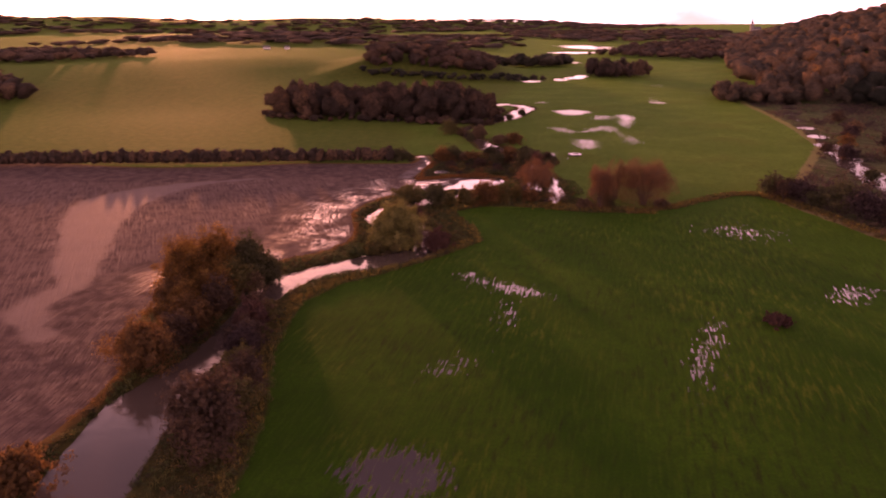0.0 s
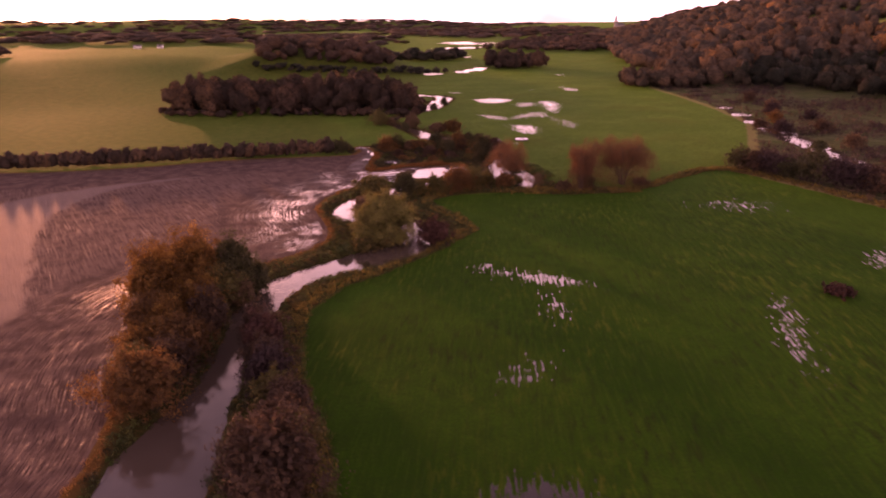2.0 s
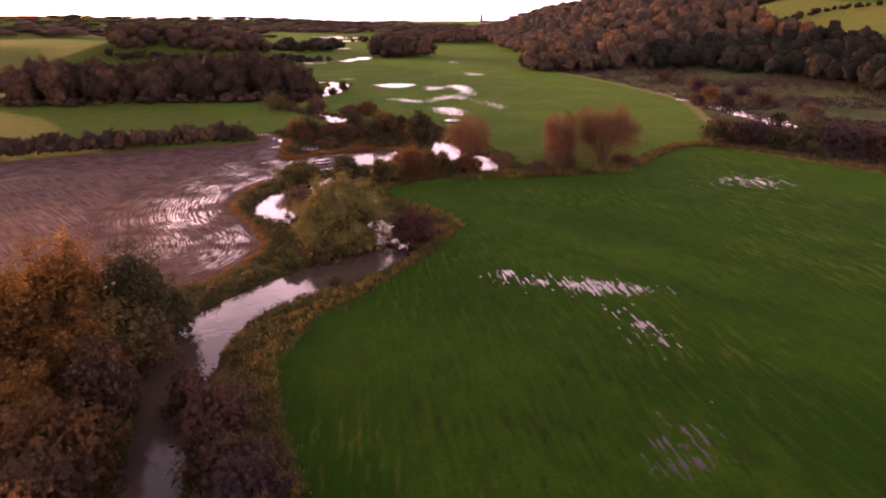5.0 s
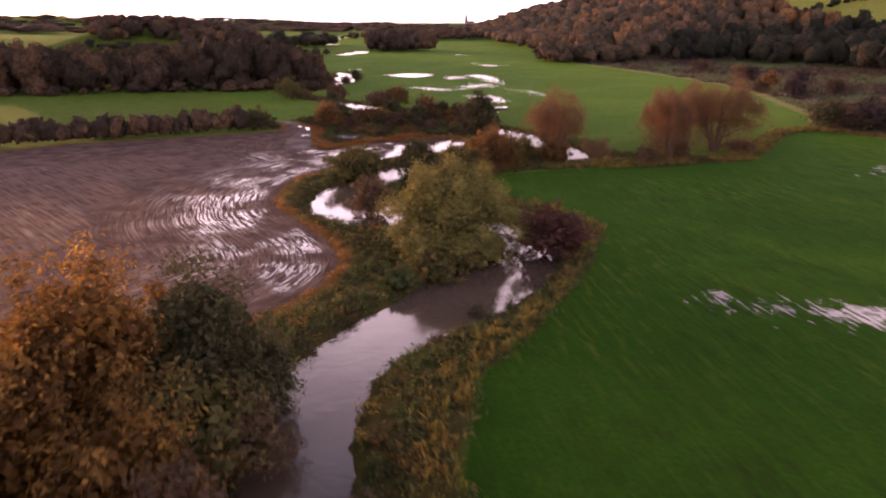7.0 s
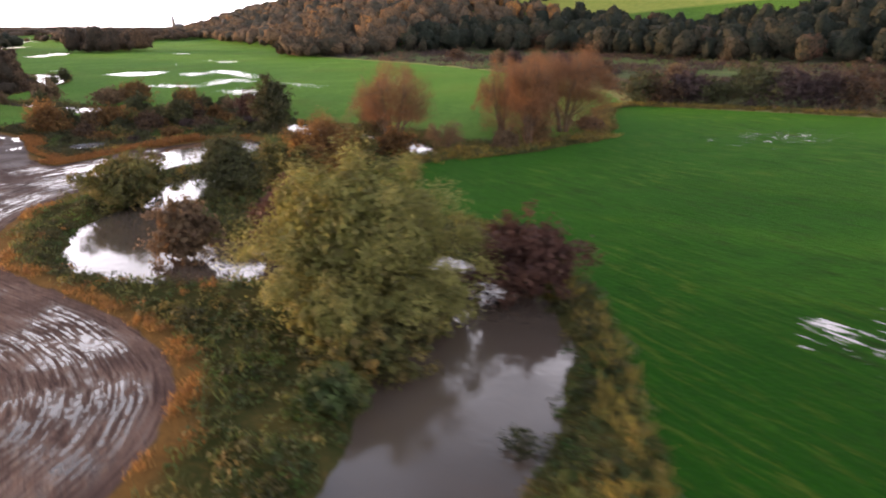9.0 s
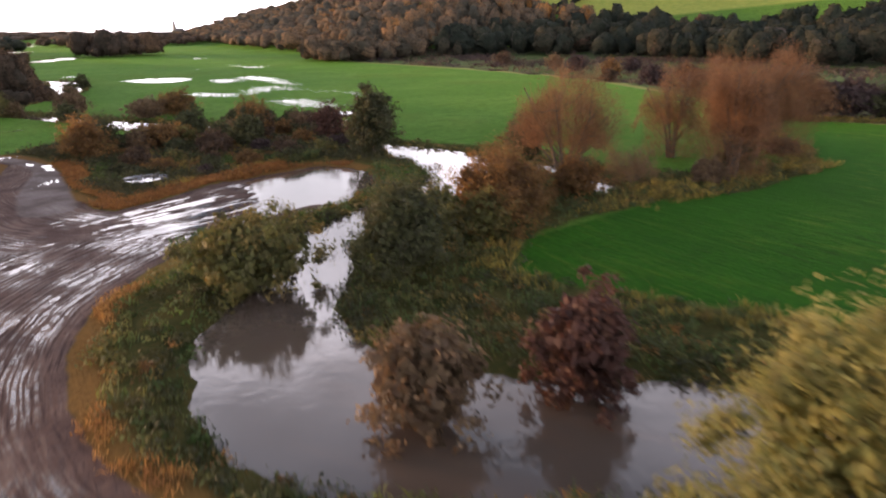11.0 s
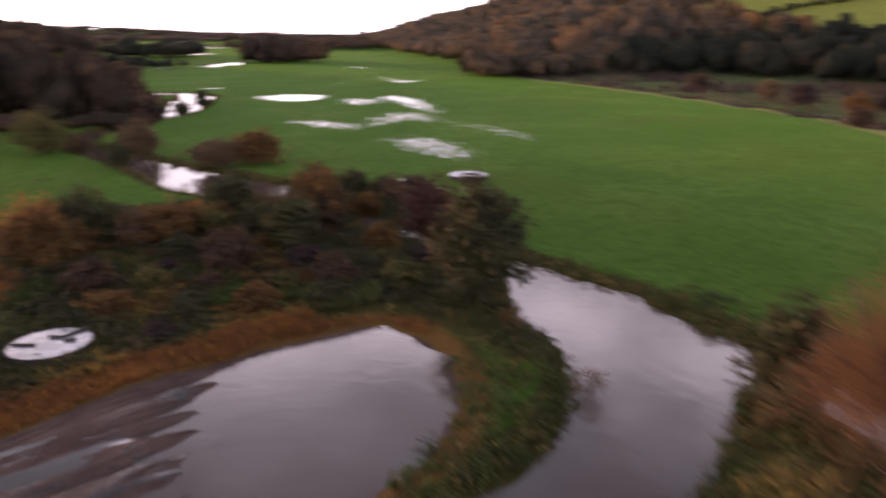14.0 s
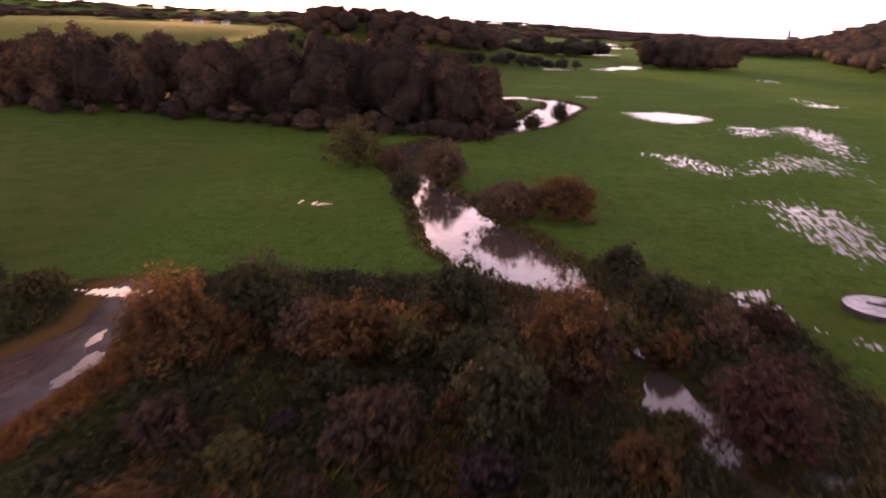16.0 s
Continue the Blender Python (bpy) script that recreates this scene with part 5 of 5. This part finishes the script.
NEAR = (-70, 64, 74, 264)
GREENS = catmull([(-5, 290, 2), (2, 293.5, 3), (9, 293, 2.5), (13, 280, 3), (16, 279, 2)], 2.0)
mounds("bank_herbs", "green and olive herbs and nettles along the river bank", NEAR, 17000, lambda x, y, z: bank(x, y, z) & (relief(x, y, 5.0) > 0.4), "tuft", 17, 0.62, 0.155)
mounds("nettles", "tall dark green nettle beds along the river bank", NEAR, 5000, lambda x, y, z: bank(x, y, z) & (relief(x + 70, y, 6.0) > 0.52), "dark", 44, 1.05, 0.16)
mounds("nettles", "fresh green nettles and cress along the water", NEAR, 9000, lambda x, y, z: bank(x, y, z) & (((x > -18) & (y > 238)) | ((y < 185) & (x > -30) & (relief(x, y, 4.0) > 0.45))), "lush", 30, 0.75, 0.15)
mounds("dock_stems", "rusty dead dock and willowherb along the river bank", NEAR, 4000, lambda x, y, z: bank(x, y, z) & (relief(x, y + 70, 6.0) > 0.58) & ((x < -30) | (y > 195)), "russet", 36, 0.8, 0.14)
mounds("bramble", "dark bramble mounds along the river bank", NEAR, 9000, lambda x, y, z: bank(x, y, z) & (relief(x, y, 5.0) < 0.45), "olive", 34, 0.85, 0.16)
blades("bank_grass", "tall pale and green grass on the river bank", NEAR, 20000, lambda x, y, z: bank(x, y, z) & (relief(x + 50, y, 4.0) > 0.45), "tuft", 1.0, 0.055, 6)
blades("bank_grass", "tall golden grass along the edge of the wheat", NEAR, 42000, wheat_side, "glow", 1.15, 0.05, 6)
mounds("nettles", "dark green nettles hanging over the water", NEAR, 15000, lambda x, y, z: waterside(x, y, z) & (relief(x + 9, y, 3.5) > 0.36), "sedge", 34, 0.95, 0.15)
mounds("bank_herbs", "blue-green cress and burdock at the water's edge", NEAR, 8000, lambda x, y, z: waterside(x, y, z) & (relief(x, y + 41, 3.0) > 0.56), "lush", 26, 0.6, 0.15)
blades("dry_grass", "orange dry grass along the edge of the plough land", (-72, 30, 74, 256), 165000, margin, "dry", 0.6, 0.035, 6)
blades("dry_grass", "rusty dry grass between plough land and marsh", (-18, 26, 256, 300), 30000, margin, "rust", 0.7, 0.04, 6)
mounds("marsh_herbs", "olive herbs and sedge covering the marsh", (-18, 50, 255, 322), 8000, lambda x, y, z: marsh(x, y, z) & (relief(x, y, 5.0) > 0.35), "sedge", 18, 0.8, 0.18)
mounds("bramble", "dark bramble mounds in the marsh", (-18, 50, 255, 322), 3800, lambda x, y, z: marsh(x, y, z) & (relief(x, y, 6.0) < 0.55), "sedge", 26, 1.3, 0.22)
blades("marsh_grass", "brown and green sedge in the marsh", (-18, 50, 255, 322), 9000, lambda x, y, z: marsh(x, y, z) & (relief(x + 20, y, 4.0) > 0.5), "sedge", 1.0, 0.05, 6)
blades("marsh_grass", "fresh green grass patches in the marsh", (-10, 26, 272, 300), 9000, lambda x, y, z: marsh(x, y, z) & (to_line(x, y, GREENS) < 1.5 * relief(x, y, 2.0)), "lush", 0.7, 0.05, 6)
mounds("marsh_herbs", "fresh green herbs in the marsh", (-16, 50, 262, 316), 3800, lambda x, y, z: marsh(x, y, z) & (relief(x + 5, y + 9, 9.0) > 0.56), "tuft", 26, 0.6, 0.13)
mounds("dock_stems", "rusty dead dock and willowherb in the marsh", (-16, 50, 262, 316), 3600, lambda x, y, z: marsh(x, y, z) & (relief(x + 45, y + 19, 7.0) > 0.6), "rust", 30, 0.8, 0.12)
blades("marsh_grass", "tall golden grass in the marsh", (-16, 50, 262, 316), 7000, lambda x, y, z: marsh(x, y, z) & (relief(x + 85, y + 3, 6.0) > 0.68), "glow", 1.0, 0.045, 6)
blades("sedge", "pale yellow sedge clump in the marsh", (14, 26, 270, 282), 2500, lambda x, y, z: marsh(x, y, z) & (np.hypot(x - 20, y - 275.5) < 3.2), "tuft", 1.3, 0.06, 6)
mounds("bank_herbs", "dark scrub along the upper river", (-5, 70, 243, 500), 16000, upper_bank, "olive", 18, 0.8, 0.2)
mounds("bank_herbs", "rough herbs on the bank between two meadows", (55, 142, 115, 248), 9000, field_bank, "olive", 26, 0.8, 0.2)
blades("bank_grass", "pale straw-coloured grass on the bank between two meadows", (28, 142, 115, 248), 26000, lambda x, y, z: ((to_line(x, y, FIELD_BANK) < -0.4) | (np.abs(y - 219.5 + 0.16 * (x - 45)) < 2.2) & (x < 66)) & (relief(x, y, 5.0) > 0.35), "glow", 1.0, 0.06, 6)
blades("reeds", "pale brown reeds beside the dyke", (105, 300, 120, 540), 9000, lambda x, y, z: (z["d_reed"] < 0) & (z["d_bank"] > 0.5) & (relief(x, y, 18.0) > 0.45), "reed", 1.9, 0.14, 7)
mounds("reed_bed_scrub", "low mauve and brown scrub in the reed bed", (105, 300, 120, 540), 3600, lambda x, y, z: (z["d_reed"] < -3) & (z["d_bank"] > 0.5) & (relief(x, y, 25.0) < 0.5), "mauve", 28, 2.6, 0.4)


# ---------------------------------------------------------------- built things
def ring(bm, r0, r1, z0, z1, n=48):
    """A thick round wall with softened upper edges."""
    b = 0.03
    prof = [(r0, z0), (r0, z1 - b), (r0 + b, z1), (r1 - b, z1), (r1, z1 - b), (r1, z0)]
    rows = [[bm.verts.new((r * math.cos(6.2832 * i / n), r * math.sin(6.2832 * i / n), h)) for r, h in prof] for i in range(n)]
    for i in range(n):
        for j in range(len(prof) - 1):
            bm.faces.new((rows[i][j], rows[(i + 1) % n][j], rows[(i + 1) % n][j + 1], rows[i][j + 1]))
    bmesh.ops.recalc_face_normals(bm, faces=bm.faces)


def beam(bm, a, b, wide, deep):
    """A squared beam between two points, with bevelled edges."""
    d = Vector(b) - Vector(a)
    m = Matrix.Translation((Vector(a) + Vector(b)) / 2) @ d.to_track_quat("X", "Z").to_matrix().to_4x4() @ Matrix.Diagonal((d.length, wide, deep, 1))
    bmesh.ops.create_cube(bm, size=1.0, matrix=m)
    bmesh.ops.bevel(bm, geom=list(bm.edges), offset=min(wide, deep) * 0.15, segments=1, affect="EDGES")


def water_tank(x, y, r, tall, beams, label):
    """A round open concrete tank, brim full, with old beams standing out of its water."""
    root = thing("water_tank", (x, y, -0.1), label, "water tank", "round tanks")
    bm = bmesh.new()
    ring(bm, r - 0.12, r, 0.0, tall)
    part("wall", bm, CONCRETE, root)
    bm = bmesh.new()
    bmesh.ops.create_circle(bm, cap_ends=True, segments=48, radius=r - 0.11, matrix=Matrix.Translation((0, 0, tall - 0.04)))
    bm.normal_update()
    bmesh.ops.reverse_faces(bm, faces=[f for f in bm.faces if f.normal.z < 0])
    part("tank_water", bm, POOL, root, "still water mirroring the sky")
    for a, b, w in beams:
        bm = bmesh.new()
        beam(bm, (*a, tall + 0.02), (*b, tall + 0.02), w, min(0.28, 1.3 * w))
        part("beam", bm, TIMBER, root, "dark wet beam")
    return root


water_tank(-1.9, 277.6, 2.9, 0.5, [((-2.4, 0.9), (-0.9, 0.0), 0.16), ((0.0, 1.1), (0.9, 0.5), 0.2), ((0.9, 0.5), (2.6, 1.5), 0.2), ((0.9, -0.3), (1.7, -0.4), 0.22)], "low round concrete tank full of water among marsh sedge")
water_tank(57.5, 313.7, 3.0, 0.65, [((-0.6, 0.9), (1.4, -0.6), 0.1), ((0.3, 0.2), (1.6, 1.2), 0.1)], "low round concrete tank full of water in the meadow")


def pitched(bm, w, d, h):
    """A gabled roof on a w by d plan, rising h, with eaves."""
    w, d = w / 2 + 0.3, d / 2 + 0.3
    v = [bm.verts.new(p) for p in ((-w, -d, 0), (w, -d, 0), (w, d, 0), (-w, d, 0), (-w, 0, h), (w, 0, h))]
    for f in ((0, 1, 5, 4), (2, 3, 4, 5), (0, 4, 3), (1, 2, 5), (3, 2, 1, 0)):
        bm.faces.new([v[i] for i in f])


def block(bm, w, d, z0, z1, x=0.0, y=0.0):
    bmesh.ops.create_cube(bm, size=1.0, matrix=Matrix.Translation((x, y, (z0 + z1) / 2)) @ Matrix.Diagonal((w, d, z1 - z0, 1)))
    bmesh.ops.bevel(bm, geom=list(bm.edges), offset=0.06, segments=1, affect="EDGES")


def house(x, y, w, d, h, turn, label):
    z = float(height_at(x, y)[0])
    root = thing("house", (x, y, z - 0.2), label, "house")
    root.rotation_euler[2] = radians(turn)
    bm = bmesh.new()
    block(bm, w, d, 0, h)
    part("wall", bm, RENDER_WHITE, root)
    bm = bmesh.new()
    pitched(bm, w, d, h * 0.6)
    part("roof", bm, SLATE, root).location = (0, 0, h)
    for i in range(3):
        bm = bmesh.new()
        block(bm, 1.2, 0.12, 0, 1.4)
        part("window", bm, TIMBER, root).location = (w * (i - 1) * 0.3, -d / 2 - 0.02, h * 0.5)
    return root


house(-258, 1050, 9.5, 6, 3.2, 10, "white rendered farmhouse on the far slope")
house(-230, 1056, 6.5, 5, 3.2, -5, "small white rendered house on the far slope")

cz = float(height_at(1000, 2432)[0])
church = thing("church", (1000, 2432, cz - 1), "distant stone church with a pointed spire above the trees", "church")
bm = bmesh.new()
block(bm, 9, 9, 0, 30)
part("tower", bm, STONE, church)
bm = bmesh.new()
bmesh.ops.create_cone(bm, cap_ends=True, segments=8, radius1=5.2, radius2=0.1, depth=24, matrix=Matrix.Translation((0, 0, 42)))
part("spire", bm, SLATE, church)
bm = bmesh.new()
block(bm, 26, 11, 0, 14, 17)
part("nave", bm, STONE, church)
bm = bmesh.new()
pitched(bm, 26, 11, 7)
part("roof", bm, SLATE, church).location = (17, 0, 14)
